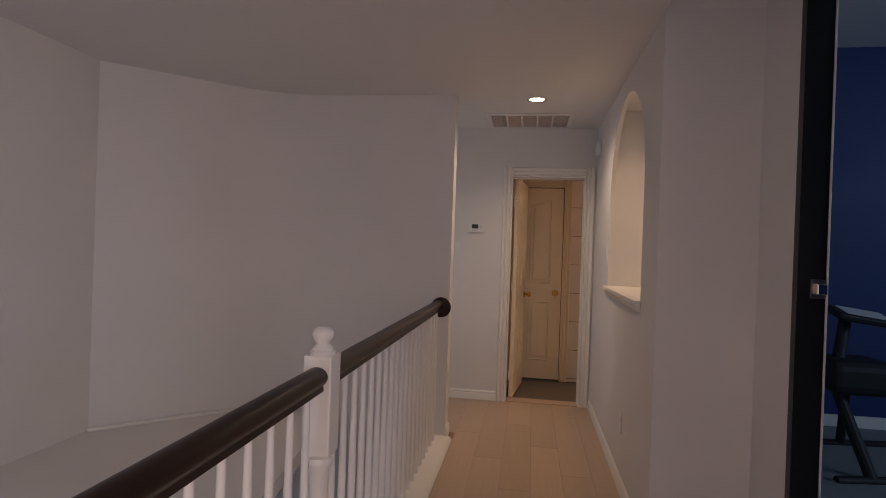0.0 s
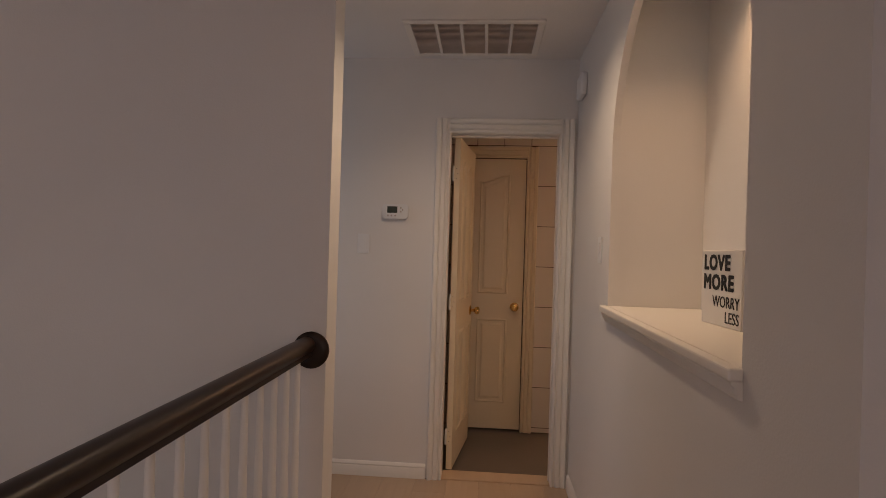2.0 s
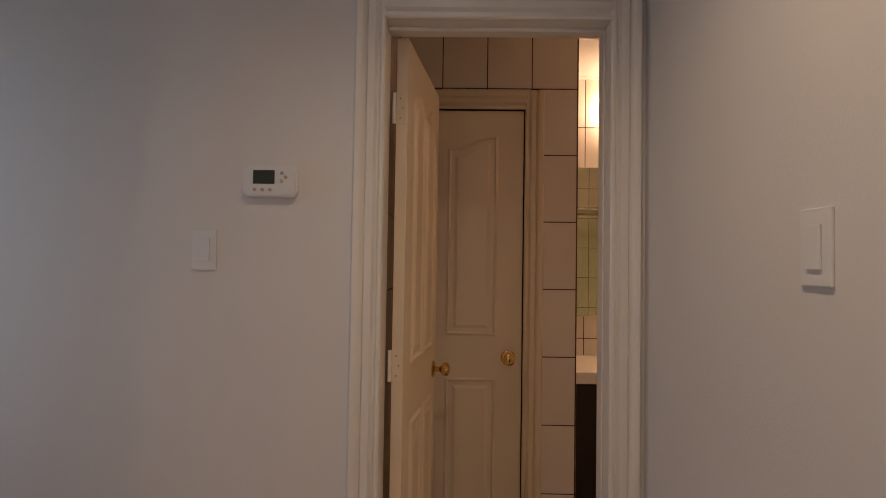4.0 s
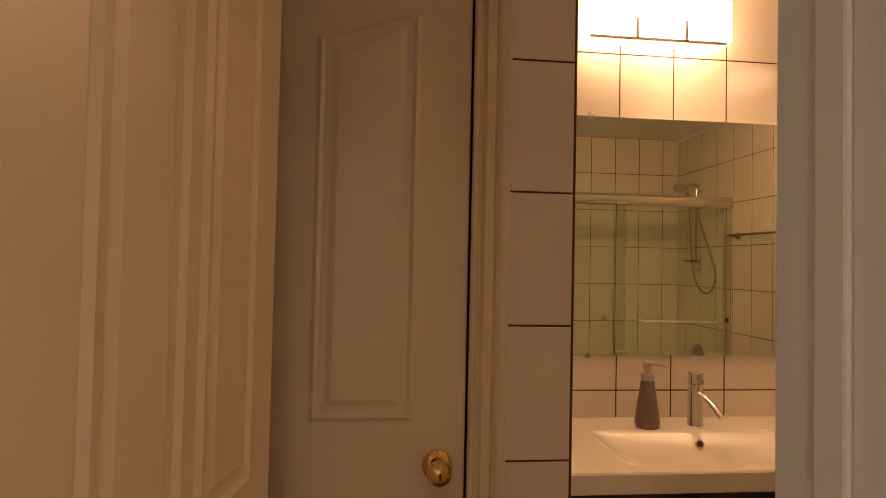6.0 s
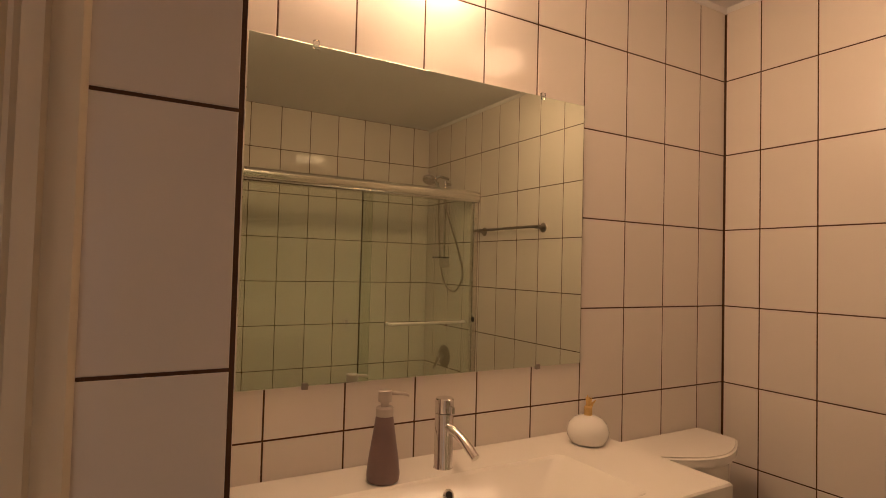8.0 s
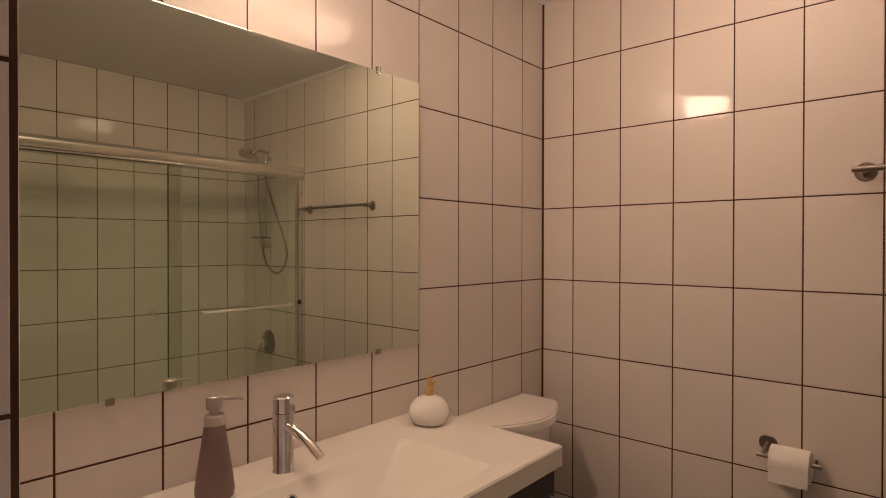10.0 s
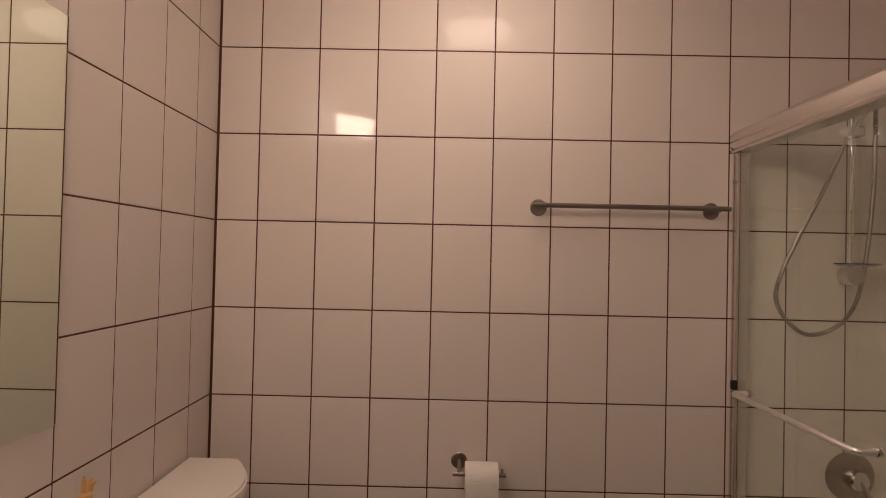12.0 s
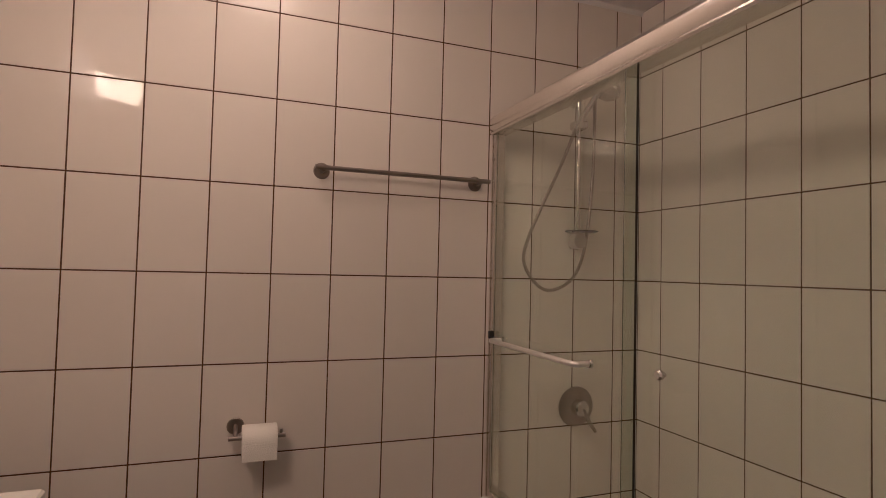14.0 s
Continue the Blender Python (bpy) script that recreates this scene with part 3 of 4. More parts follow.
def knob(parent, m, name="door_knob"):
    """A round knob on a rose; m takes +z away from the door."""
    k = part(name, lathe(bmesh.new(), [(0.010, 0.006), (0.010, 0.028), (0.014, 0.032), (0.024, 0.040), (0.0275, 0.052), (0.024, 0.063), (0.014, 0.068), (0.001, 0.069)], m, 26), BRASS, parent, "polished brass knob")
    part("rose", lathe(bmesh.new(), [(0.033, 0), (0.033, 0.004), (0.026, 0.009), (0.010, 0.010)], m, 28), BRASS, k, "round brass rose")
    return k


def closet_door():
    d = thing("closet_door", (0.5 * (CDX0 + CDX1), CY + 0.02, 0.014), "closed cream panelled closet door with a brass knob", "door")
    part("leaf", B(CDX0 + 0.003, CDX1 - 0.0045, CY - 0.004, CY + 0.036, 0.014, CDZ - 0.005, bevel=0.002), DOORP, d)
    m = Matrix.Translation((0, CY - 0.0042, 0))
    part("upper_panel", panel_bm(bmesh.new(), CDX0 + 0.118, CDX1 - 0.118, 1.025, 1.925, 0.055, m, True), DOORP, d)
    part("lower_panel", panel_bm(bmesh.new(), CDX0 + 0.118, CDX1 - 0.118, 0.21, 0.84, 0.0, m), DOORP, d)
    k = knob(d, pose(0.174, CY - 0.004, 0.93, 90, 0, 0))
    part("keyhole", B(0.172, 0.176, CY - 0.0745, CY - 0.0725, 0.922, 0.936), HOLE, k, "dark keyhole")


closet_door()


def entry_door():
    ang = 90 - 7.5
    hinge = (-0.258, 5.028)
    m = pose(hinge[0], hinge[1], 0.012, 0, 0, ang)
    W, T, Hh = 0.605, 0.036, 2.018
    d = thing("bathroom_door", (hinge[0], hinge[1], 0.012), "open white panelled bathroom door with brass knob", "door")
    part("leaf", B(0, W, -T, 0, 0, Hh, bevel=0.002, m=m), DOORP, d)
    for a, b in ((0.10, 0.285), (0.32, 0.505)):
        part("upper_panel", panel_bm(bmesh.new(), a, b, 1.01, 1.90, 0.05, m @ Matrix.Translation((0, -T - 0.0003, 0))), DOORP, d)
        part("lower_panel", panel_bm(bmesh.new(), a, b, 0.20, 0.83, 0.0, m @ Matrix.Translation((0, -T - 0.0003, 0))), DOORP, d)
    knob(d, m @ pose(W - 0.062, -T, 0.915, 90, 0, 0))
    knob(d, m @ pose(W - 0.062, 0, 0.915, -90, 0, 0))
    for z in (0.20, 1.02, 1.80):
        h = part("hinge", B(-0.0028, -0.0006, -T + 0.003, -0.001, z - 0.045, z + 0.045, bevel=0.0008, m=m), DOORP, d, "paint-covered hinge leaf")
        part("hinge_barrel", lathe(bmesh.new(), [(0.006, z - 0.047), (0.006, z + 0.047)], m @ Matrix.Translation((-0.007, 0.004, 0)), 12), TRIM, h)
        for q in (-0.03, 0.0, 0.03):
            part("screw", lathe(bmesh.new(), [(0.003, 0), (0.002, 0.0008)], m @ pose(-0.0028, -T * 0.5 + 0.004 * (1 if q else -1), z + q, 0, -90, 0), 8), STEEL, h)


entry_door()


# ---- vanity ----
VX0, VX1, VY0, VZ = 0.479, 1.705, 6.012, 0.842


def vanity():
    v = thing("vanity_cabinet", (1.09, 6.25, 0), "espresso brown vanity cabinet with flat doors", "cabinet")
    part("body", B(VX0 + 0.004, VX1 - 0.012, VY0 + 0.035, NY - 0.012, 0.08, VZ - 0.112, bevel=0.002), ESPRESSO, v)
    for a in (VX0 + 0.004, VX1 - 0.03):
        part("side_panel", B(a, a + 0.018, VY0 + 0.035, NY - 0.012, VZ - 0.112, VZ - 0.056), ESPRESSO, v)
    part("plinth", B(VX0 + 0.02, VX1 - 0.03, VY0 + 0.08, NY - 0.02, -0.003, 0.08), ESPRESSO, v)
    w = (VX1 - VX0 - 0.02) / 3
    for i in range(3):
        a = VX0 + 0.006 + w * i
        dr = part("door", B(a + 0.002, a + w - 0.002, VY0 + 0.016, VY0 + 0.0345, 0.09, VZ - 0.062, bevel=0.002), ESPRESSO, v)
        part("handle", tube(bmesh.new(), [(a + w - 0.04, VY0 + 0.0155, 0.60), (a + w - 0.04, VY0 - 0.01, 0.605), (a + w - 0.04, VY0 - 0.01, 0.715), (a + w - 0.04, VY0 + 0.0155, 0.72)], 0.004, 8), STEEL, dr, "steel bar handle")
    b = thing("vanity_basin", (1.09, 6.25, VZ - 0.055), "white ceramic vanity top with a sunken rectangular basin", "sink")
    x0, x1, y0, y1 = 0.72, 1.455, 6.07, 6.365
    bm = bmesh.new()
    def ring(a, c, e, f, z, n=5, r=0.03):
        out = []
        for cx, cy, s in ((c - r, f - r, 0), (a + r, f - r, 90), (a + r, e + r, 180), (c - r, e + r, 270)):
            for i in range(n):
                t = radians(s + 90 * i / (n - 1))
                out.append(bm.verts.new((cx + r * math.cos(t), cy + r * math.sin(t), z)))
        return out
    loops = [ring(VX0, VX1, VY0, NY - 0.012, VZ - 0.055, r=0.004), ring(VX0, VX1, VY0, NY - 0.012, VZ - 0.005, r=0.004), ring(VX0 + 0.004, VX1 - 0.004, VY0 + 0.004, NY - 0.012, VZ, r=0.006),
             ring(x0 - 0.01, x1 + 0.01, y0 - 0.008, y1 + 0.01, VZ), ring(x0, x1, y0, y1, VZ - 0.006), ring(x0 + 0.13, x1 - 0.13, y0 + 0.02, y1 - 0.055, VZ - 0.095), ring(x0 + 0.17, x1 - 0.17, y0 + 0.05, y1 - 0.085, VZ - 0.105)]
    for p, q in zip(loops, loops[1:]):
        n = len(p)
        for i in range(n):
            bm.faces.new((p[i], p[(i + 1) % n], q[(i + 1) % n], q[i])).smooth = q in loops[5:]
    bm.faces.new(loops[-1])
    bmesh.ops.recalc_face_normals(bm, faces=bm.faces)
    part("top", bm, CERAMIC, b)
    ov = pose(1.075, 6.343, VZ - 0.037, 58, 0, 0)
    o = part("overflow_ring", lathe(bmesh.new(), [(0.015, -0.002), (0.015, 0.002), (0.012, 0.0035)], ov, 24), CHROME, b, "chrome overflow ring")
    part("overflow_hole", lathe(bmesh.new(), [(0.0095, 0.003), (0.009, 0.0042)], ov, 20), HOLE, o)
    part("drain", lathe(bmesh.new(), [(0.03, 0), (0.03, 0.003), (0.02, 0.006)], pose(1.085, 6.205, VZ - 0.105), 24), CHROME, b, "chrome drain plug")


vanity()


def faucet():
    x, y = 1.108, 6.428
    f = thing("faucet", (x, y, VZ), "chrome cylindrical basin faucet with a drooping spout", "faucet")
    part("body", lathe(bmesh.new(), [(0.026, VZ), (0.0245, VZ + 0.003), (0.0245, VZ + 0.138), (0.0235, VZ + 0.140)], pose(x, y, 0), 32), CHROME, f)
    part("lever_cap", lathe(bmesh.new(), [(0.0245, VZ + 0.1415), (0.0245, VZ + 0.176), (0.022, VZ + 0.179)], pose(x, y, 0), 32), CHROME, f)
    part("lever", B(x + 0.000, x + 0.012, y - 0.034, y - 0.022, VZ + 0.142, VZ + 0.160, bevel=0.002), CHROME, f)
    pts = []
    for i in range(9):
        t = i / 8
        pts.append((x + 0.018 * t, y - 0.018 - 0.105 * t, VZ + 0.108 - 0.012 * t - 0.040 * t * t))
    part("spout", tube(bmesh.new(), pts, 0.0115, 18), CHROME, f)


faucet()


def soap_dispenser():
    x, y = 0.930, 6.412
    s = thing("soap_dispenser", (x, y, VZ), "frosted mauve soap dispenser with a grey pump", "soap dispenser")
    part("bottle", lathe(bmesh.new(), [(0.034, VZ), (0.039, VZ + 0.004), (0.0405, VZ + 0.018), (0.037, VZ + 0.05), (0.027, VZ + 0.115), (0.0215, VZ + 0.153), (0.019, VZ + 0.156)], pose(x, y, 0), 36), SOAP, s)
    p = part("collar", lathe(bmesh.new(), [(0.0215, VZ + 0.156), (0.0215, VZ + 0.175), (0.019, VZ + 0.178)], pose(x, y, 0), 30), SATIN, s, "satin grey collar")
    part("stem", lathe(bmesh.new(), [(0.010, VZ + 0.178), (0.010, VZ + 0.192)], pose(x, y, 0), 20), SATIN, p)
    part("pump_head", lathe(bmesh.new(), [(0.0165, VZ + 0.190), (0.0165, VZ + 0.216), (0.014, VZ + 0.218)], pose(x, y, 0), 28), SATIN, p)
    part("nozzle", tube(bmesh.new(), [(x + 0.012, y - 0.004, VZ + 0.210), (x + 0.045, y - 0.016, VZ + 0.207), (x + 0.055, y - 0.02, VZ + 0.203)], [0.005, 0.0038, 0.003], 10), SATIN, p)


soap_dispenser()


def diffuser():
    x, y = 1.605, 6.412
    d = thing("reed_diffuser", (x, y, VZ), "round milky glass bottle with a tuft of straw", "diffuser bottle")
    part("bottle", lathe(bmesh.new(), [(0.038, VZ), (0.050, VZ + 0.004), (0.061, VZ + 0.022), (0.063, VZ + 0.038), (0.056, VZ + 0.060), (0.040, VZ + 0.076), (0.022, VZ + 0.083), (0.013, VZ + 0.084)], pose(x, y, 0), 36), MILK, d)
    part("cork", lathe(bmesh.new(), [(0.012, VZ + 0.080), (0.012, VZ + 0.108), (0.008, VZ + 0.112)], pose(x, y, 0), 16), RAFFIA, d, "straw-coloured stopper")
    for i, (dx, dy, h) in enumerate(((-0.008, 0.002, 0.05), (0.002, 0.006, 0.056), (0.024, -0.006, 0.036), (0.010, -0.004, 0.047), (-0.003, -0.008, 0.052), (0.018, 0.004, 0.040))):
        part("reed", tube(bmesh.new(), [(x + dx * 0.2, y + dy * 0.2, VZ + 0.100), (x + dx * 0.6, y + dy * 0.6, VZ + 0.098 + h * 0.55), (x + dx, y + dy, VZ + 0.098 + h * 0.8)], [0.005, 0.004, 0.0015], 6), RAFFIA, d)


diffuser()


def wall_mirror():
    m = thing("wall_mirror", (1.14, NY, 1.06), "frameless rectangular wall mirror held by clear clips", "mirror")
    part("pane", B(0.600, 1.674, NY - 0.018, NY - 0.012, 1.060, 1.908, bevel=0.0015), MIRROR, m)
    for x in (0.764, 1.497):
        part("clip", B(x - 0.008, x + 0.008, NY - 0.022, NY - 0.011, 1.897, 1.920, bevel=0.003), ACRYLIC, m, "clear plastic clip")
        part("clip", B(x - 0.008, x + 0.008, NY - 0.022, NY - 0.011, 1.052, 1.068, bevel=0.002), STEEL, m, "small metal clip")


wall_mirror()


def vanity_light():
    x0, x1, zb, yb = 0.715, 1.222, 2.150, NY - 0.012
    v = thing("vanity_light", (0.965, yb, zb), "three-shade frosted glass vanity light, lit", "wall lamp")
    part("back_plate", B(x0 + 0.03, x1 - 0.03, yb - 0.022, yb, zb + 0.035, zb + 0.125, bevel=0.003), CHROME, v)
    w = (x1 - x0 - 0.04) / 3
    for i in range(3):
        a = x0 + (w + 0.02) * i
        part("shade", B(a, a + w, yb - 0.115, yb - 0.035, zb + 0.004, zb + 0.15, bevel=0.004), FROST, v, "glowing frosted glass shade")
        part("holder", B(a + w / 2 - 0.02, a + w / 2 + 0.02, yb - 0.036, yb - 0.02, zb + 0.05, zb + 0.10), CHROME, v)
        if i:
            part("post", B(a - 0.016, a - 0.004, yb - 0.118, yb - 0.022, zb - 0.001, zb + 0.07, bevel=0.001), CHROME, v)
    part("lower_rail", B(x0, x1 - 0.02, yb - 0.118, yb - 0.108, zb - 0.006, zb + 0.003, bevel=0.001), CHROME, v)


vanity_light()


def ceiling_lamp():
    x, y = 1.965, 5.62
    c = thing("ceiling_light", (x, y, BZ), "round opal glass flush ceiling light, lit", "ceiling light")
    part("base_ring", lathe(bmesh.new(), [(0.145, BZ - 0.022), (0.15, BZ - 0.012), (0.15, BZ)], pose(x, y, 0), 40), TRIM, c)
    part("glass_dome", lathe(bmesh.new(), [(0.142, BZ - 0.022), (0.140, BZ - 0.04), (0.122, BZ - 0.062), (0.09, BZ - 0.078), (0.05, BZ - 0.086), (0.003, BZ - 0.089)], pose(x, y, 0), 40), DOME, c, "glowing opal glass dome")


ceiling_lamp()


def toilet():
    t = thing("toilet", (2.04, 6.3, 0), "white ceramic toilet with a bow-fronted tank lid", "toilet")
    def bow(x0, x1, yb, yf, rise, n=14):
        return [(x1, yb), (x0, yb), (x0, yf + rise)] + [(x0 + (x1 - x0) * i / n, yf + rise * (1 - math.sin(math.pi * i / n))) for i in range(1, n)] + [(x1, yf + rise)]
    bm = prism(bmesh.new(), bow(1.84, 2.285, NY - 0.016, 6.272, 0.092), "z", 0.742, 0.780)
    bmesh.ops.bevel(bm, geom=[e for e in bm.edges if abs(e.verts[0].co.z - e.verts[1].co.z) < 1e-4], offset=0.007, segments=3, affect="EDGES")
    part("tank_lid", bm, CERAMIC, t)
    part("tank", prism(bmesh.new(), bow(1.86, 2.265, NY - 0.02, 6.305, 0.075), "z", 0.38, 0.7415), CERAMIC, t)
    bm = bmesh.new()
    rings = []
    for z, w, l, cy in ((-0.003, 0.11, 0.2, 6.12), (0.12, 0.10, 0.2, 6.10), (0.28, 0.15, 0.24, 6.02), (0.37, 0.185, 0.27, 5.98), (0.395, 0.185, 0.27, 5.98)):
        rings.append([bm.verts.new((2.06 + w * math.cos(2 * math.pi * i / 28), cy + l * math.sin(2 * math.pi * i / 28), z)) for i in range(28)])
    for a, b in zip(rings, rings[1:]):
        for i in range(28):
            bm.faces.new((a[i], a[(i + 1) % 28], b[(i + 1) % 28], b[i])).smooth = True
    bm.faces.new(rings[0][::-1]); bm.faces.new(rings[-1])
    part("bowl", bm, CERAMIC, t)
    part("seat", prism(bmesh.new(), [(2.06 + 0.19 * math.cos(2 * math.pi * i / 32), 5.98 + 0.255 * math.sin(2 * math.pi * i / 32)) for i in range(32)], "z", 0.396, 0.43), CERAMIC, t)


toilet()


def towel_bar():
    z, xw = 1.602, EX - 0.0
    t = thing("towel_bar", (EX, 5.1, z), "brushed steel towel bar on the tiled wall", "towel bar")
    for y in (5.417, 4.827):
        p = part("post", lathe(bmesh.new(), [(0.010, 0.006), (0.010, 0.066)], pose(xw, y, z, 0, -90, 0), 16), STEEL, t)
        part("flange", lathe(bmesh.new(), [(0.029, 0.0), (0.029, 0.010), (0.026, 0.013)], pose(xw, y, z, 0, -90, 0), 28), STEEL, p)
    part("bar", tube(bmesh.new(), [(EX - 0.062, 5.447, z + 0.004), (EX - 0.062, 4.787, z + 0.004)], 0.0085, 16), STEEL, t)


towel_bar()


def paper_holder():
    z, y = 0.708, 5.60
    h = thing("toilet_paper_holder", (EX, y, z), "brushed steel toilet paper holder", "paper holder")
    part("flange", lathe(bmesh.new(), [(0.028, 0), (0.028, 0.010), (0.025, 0.013)], pose(EX, y + 0.07, z + 0.025, 0, -90, 0), 26), STEEL, h)
    part("arm", tube(bmesh.new(), [(EX - 0.01, y + 0.07, z + 0.025), (EX - 0.062, y + 0.07, z + 0.018), (EX - 0.066, y + 0.07, z)], 0.007, 12), STEEL, h)
    part("bar", tube(bmesh.new(), [(EX - 0.066, y + 0.092, z), (EX - 0.066, y - 0.085, z)], 0.0075, 14), STEEL, h)
    part("end_stop", lathe(bmesh.new(), [(0.004, 0), (0.004, 0.014)], pose(EX - 0.066, y - 0.072, z + 0.006), 10), STEEL, h)
    r = thing("toilet_paper_roll", (EX - 0.066, y, z), "white toilet paper roll on the steel holder", "toilet paper")
    bm = bmesh.new()
    rr = [(0.0085, -0.054), (0.018, -0.054), (0.048, -0.054), (0.050, -0.051), (0.050, 0.051), (0.048, 0.054), (0.018, 0.054), (0.0085, 0.054)]
    part("roll", lathe(bm, rr, pose(EX - 0.066, y - 0.003, z - 0.009, 90, 0, 0), 36), PAPER, r)
    part("loose_sheet", B(EX - 0.1175, EX - 0.1168, y - 0.056, y + 0.050, z - 0.062, z - 0.009), PAPER, r)


paper_holder()


# ---- shower ----
def shower():
    s = thing("shower_enclosure", (1.7, HY, 0.0), "sliding glass shower doors in a satin aluminium frame", "shower door")
    head = [(HY - 0.032, 1.800), (HY + 0.032, 1.800), (HY + 0.036, 1.806), (HY + 0.030, 1.815), (HY + 0.036, 1.824), (HY + 0.036, 1.858), (HY + 0.022, 1.876), (HY - 0.022, 1.876), (HY - 0.034, 1.862)]
    part("header_track", prism(bmesh.new(), head, "x", SX + 0.002, EX - 0.011), ALU, s, "satin aluminium header track")
    part("wall_channel", B(EX - 0.046, EX - 0.0105, HY - 0.022, HY + 0.026, 0.40, 1.80, bevel=0.004), ALU, s)
    part("wall_channel", B(SX + 0.0105, SX + 0.04, HY - 0.022, HY + 0.026, 0.40, 1.80, bevel=0.004), ALU, s)
    part("bottom_track", B(SX + 0.04, EX - 0.046, HY - 0.03, HY + 0.03, 0.40, 0.43, bevel=0.004), ALU, s)
    for a, b, y in ((1.613, EX - 0.046, HY + 0.014), (SX + 0.042, 1.69, HY - 0.014)):
        g = part("glass_panel", B(a, b, y - 0.003, y + 0.003, 0.43, 1.812), GLASS, s, "clear glass sliding panel")
        g.visible_shadow = False
    part("panel_seal", B(1.6110, 1.6130, HY + 0.011, HY + 0.017, 0.43, 1.80), RUBBER, s, "dark rubber edge seal")
    part("bumper", B(EX - 0.052, EX - 0.035, HY + 0.018, HY + 0.036, 1.005, 1.035, bevel=0.003), RUBBER, s, "black rubber bumper")
    part("stopper", lathe(bmesh.new(), [(0.006, 0), (0.006, 0.01)], pose(EX - 0.04, HY + 0.026, 1.70, -90, 0, 0), 10), STEEL, s)
    z, yo = 1.010, HY + 0.072
    h = part("grab_bar", tube(bmesh.new(), [(2.33, HY + 0.017, z), (2.33, yo - 0.01, z), (2.32, yo, z), (1.80, yo, z), (1.79, yo - 0.01, z), (1.79, HY + 0.017, z)], 0.0085, 14), BRIGHT, s, "bright metal towel bar on the glass")
    for x in (2.33, 1.79):
        part("mount", lathe(bmesh.new(), [(0.012, 0.0), (0.012, 0.008), (0.009, 0.010)], pose(x, HY + 0.0172, z, -90, 0, 0), 16), CHROME, h)
    part("glass_knob", lathe(bmesh.new(), [(0.006, 0), (0.006, 0.008), (0.013, 0.012), (0.013, 0.02), (0.009, 0.024)], pose(1.535, HY - 0.0108, 1.025, -90, 0, 0), 20), CHROME, s, "small chrome knob on the glass")
    t = thing("bathtub", (1.7, 4.4, 0.0), "white bathtub below the shower doors", "bathtub")
    part("apron", B(SX + 0.002, EX - 0.0105, HY - 0.05, HY + 0.05, -0.003, 0.40, bevel=0.012, seg=3), CERAMIC, t)
    part("basin_floor", B(SX + 0.002, EX - 0.0105, SY + 0.0105, HY - 0.05, -0.003, 0.10), CERAMIC, t)
    # hand shower on its slide bar
    y = 4.380
    k = thing("hand_shower", (EX, y, 1.4), "chrome hand shower on a slide bar with a metal hose", "shower head")
    part("slide_bar", tube(bmesh.new(), [(EX - 0.055, y, 1.36), (EX - 0.055, y, 1.985)], 0.0095, 16), CHROME, k)
    for z in (1.375, 1.965):
        part("bracket", tube(bmesh.new(), [(EX - 0.012, y, z), (EX - 0.055, y, z)], 0.012, 14), CHROME, k)
    part("soap_dish", lathe(bmesh.new(), [(0.05, 0), (0.066, 0.006), (0.066, 0.010), (0.045, 0.004)], pose(EX - 0.085, y, 1.425), 28), ACRYLIC, k, "clear soap dish")
    part("dish_clamp", lathe(bmesh.new(), [(0.030, -0.025), (0.034, 0), (0.030, 0.025)], pose(EX - 0.055, y, 1.395, 0, 90, 0), 22), SATIN, k)
    sl = part("slider", B(EX - 0.090, EX - 0.030, y - 0.022, y + 0.030, 1.852, 1.888, bevel=0.008), CHROME, k)
    part("wand", tube(bmesh.new(), [(EX - 0.085, y + 0.035, 1.845), (EX - 0.10, y + 0.005, 1.91), (EX - 0.125, y - 0.035, 1.985), (EX - 0.14, y - 0.055, 2.005)], [0.010, 0.011, 0.012, 0.014], 14), CHROME, k)
    part("spray_head", lathe(bmesh.new(), [(0.02, 0.022), (0.044, 0.008), (0.048, -0.006), (0.046, -0.016), (0.038, -0.018)], pose(EX - 0.155, y - 0.07, 2.0, 20, 20, 0), 30), CHROME, k, "round chrome spray head")
    part("wall_elbow", tube(bmesh.new(), [(EX - 0.01, y - 0.035, 2.01), (EX - 0.08, y - 0.045, 2.025), (EX - 0.115, y - 0.06, 2.0)], 0.011, 12), CHROME, k)
    pts = []
    ctrl = [Vector(p) for p in ((EX - 0.085, y + 0.035, 1.85), (EX - 0.07, y + 0.10, 1.68), (EX - 0.05, y + 0.22, 1.41), (EX - 0.045, y + 0.235, 1.29), (EX - 0.045, y + 0.14, 1.195), (EX - 0.05, y + 0.02, 1.24), (EX - 0.06, y - 0.035, 1.38), (EX - 0.07, y - 0.06, 1.66), (EX - 0.075, y - 0.062, 1.86), (EX - 0.09, y - 0.052, 1.985))]
    ext = [ctrl[0] * 2 - ctrl[1]] + ctrl + [ctrl[-1] * 2 - ctrl[-2]]
    for i in range(1, len(ext) - 2):
        p0, p1, p2, p3 = ext[i - 1:i + 3]
        for j in range(28):
            t_ = j / 28
            pts.append(0.5 * (2 * p1 + (p2 - p0) * t_ + (2 * p0 - 5 * p1 + 4 * p2 - p3) * t_ ** 2 + (3 * p1 - p0 - 3 * p2 + p3) * t_ ** 3))
    part("hose", tube(bmesh.new(), pts, [0.0078 if i % 2 else 0.0058 for i in range(len(pts))], 10), STEEL, k, "ribbed metal hose")
    v = thing("shower_valve", (EX, 4.345, 0.714), "round chrome shower valve with a lever", "shower valve")
    m = pose(EX - 0.010, 4.345, 0.714, 0, -90, 0)
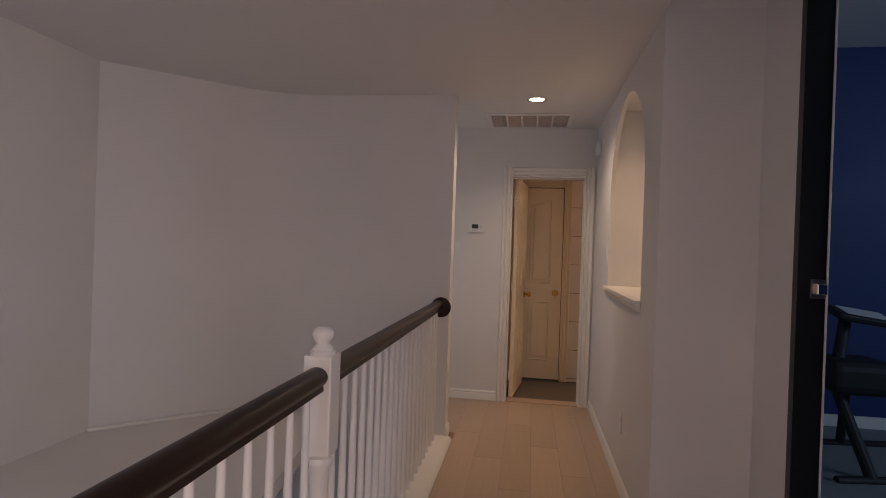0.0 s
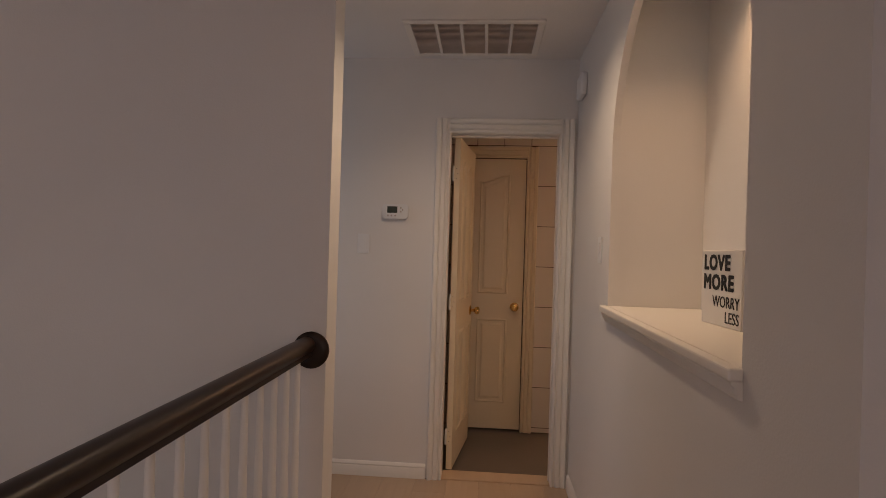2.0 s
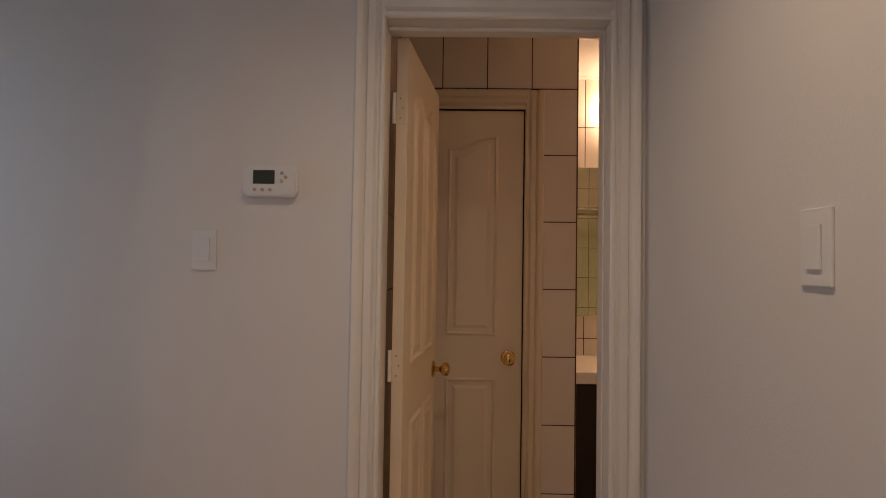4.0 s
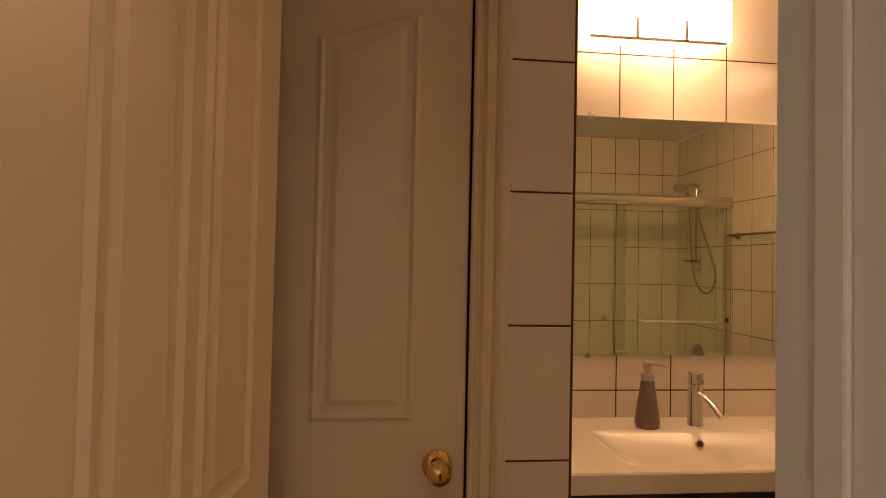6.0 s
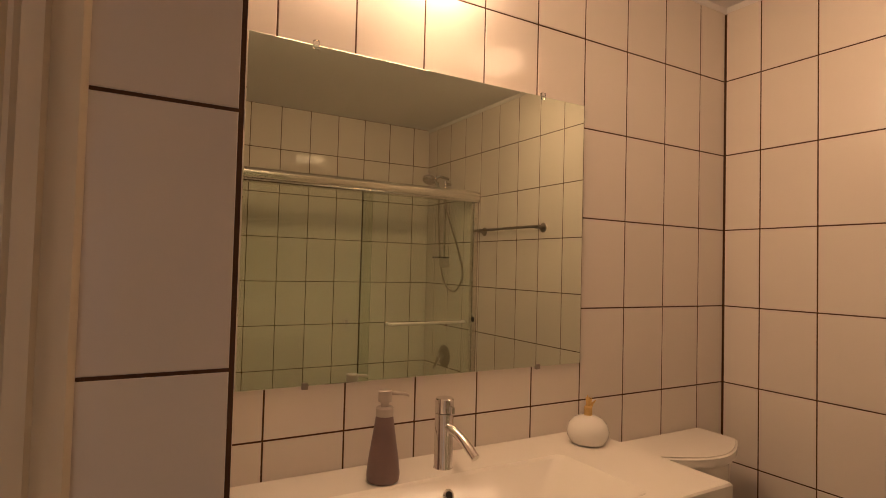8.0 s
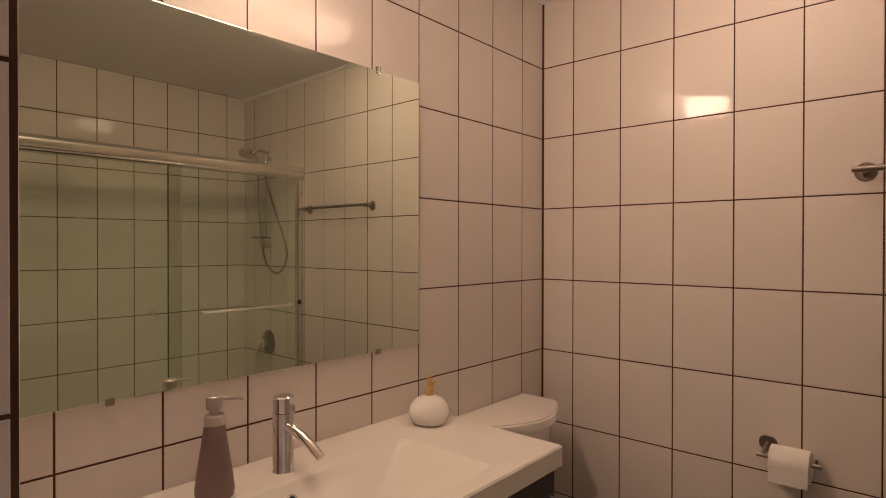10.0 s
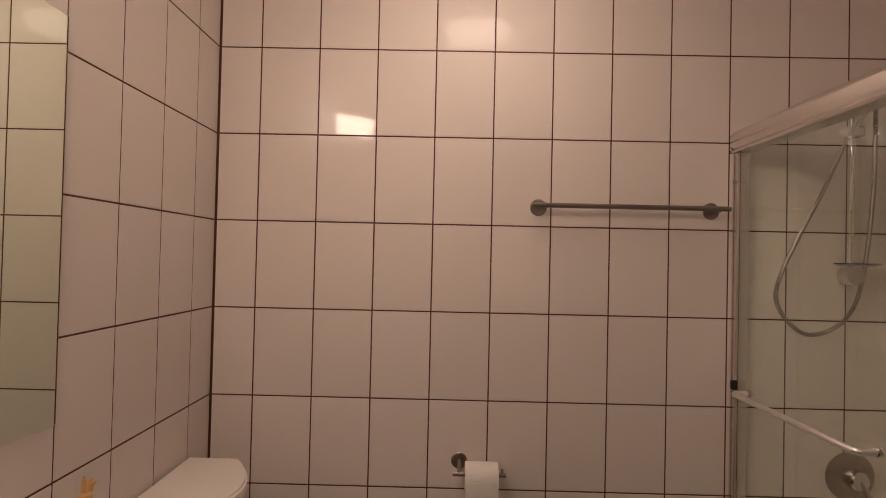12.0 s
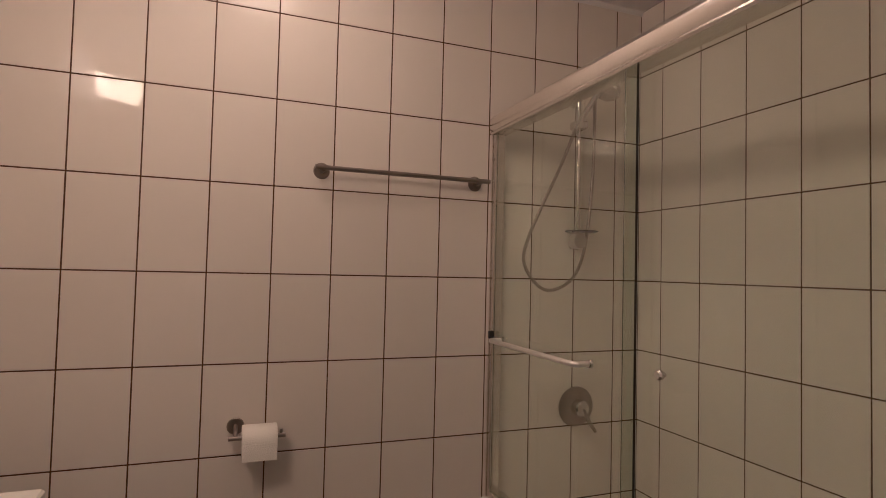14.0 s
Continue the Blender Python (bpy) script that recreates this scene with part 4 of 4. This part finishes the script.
    part("escutcheon", lathe(bmesh.new(), [(0.082, 0), (0.082, 0.004), (0.070, 0.013), (0.045, 0.018)], m, 40), STEEL, v)
    part("hub", lathe(bmesh.new(), [(0.034, 0.017), (0.032, 0.05), (0.026, 0.056)], m, 30), CHROME, v)
    part("lever", tube(bmesh.new(), [(EX - 0.055, 4.345, 0.714), (EX - 0.062, 4.31, 0.655), (EX - 0.066, 4.285, 0.620)], [0.012, 0.009, 0.007], 12), STEEL, v)


shower()


def hanging_towel():
    t = thing("hand_towel", (0.79, DB + 0.02, 0.9), "white hand towel hanging beside the shower", "towel")
    bm = bmesh.new()
    cols = 14
    f = [(0.73 + 0.12 * i / cols, DB + 0.022 + 0.008 * math.sin(i * 1.5)) for i in range(cols + 1)]
    prism(bm, f + [(x, y + 0.008) for x, y in reversed(f)], "z", 0.85, 1.28)
    part("cloth", bm, PAPER, t)
    part("hook", tube(bmesh.new(), [(0.79, DB + 0.011, 1.30), (0.79, DB + 0.05, 1.295), (0.79, DB + 0.052, 1.32)], 0.005, 8), STEEL, t)


hanging_towel()


# ---- the blue room ----
def exercise_bench():
    b = thing("exercise_bike", (2.0, 3.3, 0.27), "dark exercise machine on the grey carpet", "exercise machine")
    part("foot", tube(bmesh.new(), [(1.42, 2.82, 0.295), (2.0, 2.92, 0.295)], 0.024, 10), RUBBER, b)
    part("foot", tube(bmesh.new(), [(1.55, 3.42, 0.295), (2.2, 3.5, 0.295)], 0.024, 10), RUBBER, b)
    part("leg", tube(bmesh.new(), [(1.60, 2.86, 0.3), (1.52, 3.1, 0.75)], 0.028, 10), RUBBER, b)
    part("leg", tube(bmesh.new(), [(1.75, 3.45, 0.3), (1.6, 3.1, 0.75)], 0.024, 10), RUBBER, b)
    part("body", B(1.45, 1.78, 2.95, 3.25, 0.68, 0.86, bevel=0.05, seg=3), RUBBER, b)
    part("mast", tube(bmesh.new(), [(1.55, 3.1, 0.85), (1.6, 3.15, 1.05)], 0.03, 10), RUBBER, b)
    part("console", B(-0.14, 0.14, -0.09, 0.09, -0.02, 0.02, bevel=0.012, m=pose(1.66, 3.12, 1.08, 12, 8, 0)), RUBBER, b)
    part("screen", B(-0.10, 0.12, -0.07, 0.07, 0.021, 0.024, m=pose(1.66, 3.12, 1.08, 12, 8, 0)), PLASTIC, b, "pale console top")


exercise_bench()


def strike():
    s = thing("door_latch", (0.94, 2.034, 1.27), "small silver latch on the black door frame", "door latch")
    part("plate", B(0.91, 0.961, 2.029, 2.0345, 1.235, 1.305, bevel=0.0015), STEEL, s)
    part("bolt", B(0.925, 0.958, 2.010, 2.029, 1.25, 1.29, bevel=0.003), CHROME, s)


strike()

# ---- floor planks ----
def planks():
    w, L = 0.185, 1.22
    x, col = -0.61 - 7 * w, 0
    cache = {}
    while x < 1.0:
        w1 = min(w, 1.0 - x)
        y = -2.5 - (col * 0.47) % L
        while y < DY:
            a, b = max(y, -2.5 if x > -0.65 else 3.93), min(y + L, DY - 0.004)
            if b - a > 0.03 and a < DY and not (x > RX and a > 2.45):
                key = (round(w1, 3), round(b - a, 3))
                if key not in cache:
                    cache[key] = mesh_of("plank", B(0, key[0] - 0.0010, 0, key[1] - 0.0010, -0.006, 0.0, bevel=0.0006, seg=1), PLANK)
                o = new("plank", cache[key])
                o.location, o.parent = (x, a, 0), FLOOR
            y += L
        x += w
        col += 1


planks()

# ---- wall tiles ----
TG = 0.0044
TILES = {}


def tile(parent, axis, sign, face, u0, u1, z0, z1):
    """One tile on a wall plane; axis: the wall's normal axis; sign: the way it faces."""
    w, h = round(u1 - u0 - TG, 4), round(z1 - z0 - TG, 4)
    if w < 0.008 or h < 0.008:
        return
    key = (w, h, axis, sign)
    if key not in TILES:
        d = 0.010
        if axis == "y":
            bm = B(0, w, min(0, sign * d), max(0, sign * d), 0, h)
        else:
            bm = B(min(0, sign * d), max(0, sign * d), 0, w, 0, h)
        k = "xyz".index(axis)
        edge = [e for e in bm.edges if all(abs(v.co[k] - sign * d) < 1e-6 for v in e.verts)]
        bmesh.ops.bevel(bm, geom=edge, offset=0.0012, segments=1, affect="EDGES")
        TILES[key] = mesh_of("tile", bm, TILE)
    o = new("tile", TILES[key])
    o.location = (u0 + TG / 2, face, z0 + TG / 2) if axis == "y" else (face, u0 + TG / 2, z0 + TG / 2)
    tilt = [random.uniform(-0.0009, 0.0009) for _ in range(2)]
    o.rotation_euler = (tilt[0], 0, tilt[1]) if axis == "y" else (0, tilt[0], tilt[1])
    o.parent = parent


def cuts(lo, hi, start, pitch):
    k = math.ceil((lo - start) / pitch + 1e-6)
    out = [lo]
    while start + k * pitch < hi - 0.004:
        if start + k * pitch > lo + 0.004:
            out.append(start + k * pitch)
        k += 1
    return out + [hi]


def tile_wall(parent, axis, sign, face, lo, hi, start, zlo=0.0, zhi=BZ, holes=(), pitch=0.2025):
    us, zs = cuts(lo, hi, start, pitch), cuts(zlo, zhi, ZR, 0.30)
    for u0, u1 in zip(us, us[1:]):
        for z0, z1 in zip(zs, zs[1:]):
            a, b, c, d = u0, u1, z0, z1
            skip = False
            for h0, h1, v0, v1 in holes:
                if h0 < b - 1e-4 and h1 > a + 1e-4 and v0 < d - 1e-4 and v1 > c + 1e-4:
                    if h0 > a + 0.004:
                        b = h0
                    elif h1 < b - 0.004:
                        a = h1
                    elif v1 < d - 0.004:
                        c = v1
                    else:
                        skip = True
            if not skip:
                tile(parent, axis, sign, face, a, b, c, d)


W = bpy.data.objects
tile_wall(W["wall_north"], "y", -1, NY, AX + 0.012, EX - 0.011, 0.669)
tile_wall(W["wall_east"], "x", -1, EX, SY + 0.011, NY - 0.0145, 6.384, pitch=0.202)
tile_wall(W["wall_shower"], "y", 1, SY, SX + 0.011, EX - 0.0005, 2.310, pitch=0.2035)
tile_wall(W["wall_shower_end"], "x", 1, SX, SY + 0.0005, DB, 4.54, pitch=0.202)
tile_wall(W["wall_closet"], "y", -1, CY, WX + 0.011, AX + 0.005, 0.066, holes=((CDX0 - 0.075, CDX1 + 0.075, 0, CDZ + 0.075),), pitch=0.2015)
tile_wall(W["wall_alcove"], "x", 1, AX, CY - 0.010, NY - 0.011, CY - 0.01, pitch=0.2025)
tile_wall(W["wall_bath_west"], "x", 1, WX, DB + 0.011, CY - 0.011, 5.05, pitch=0.2025)
tile_wall(W["wall_door_back"], "y", 1, DB, OX1 + 0.03, SX, 0.55, pitch=0.2025)
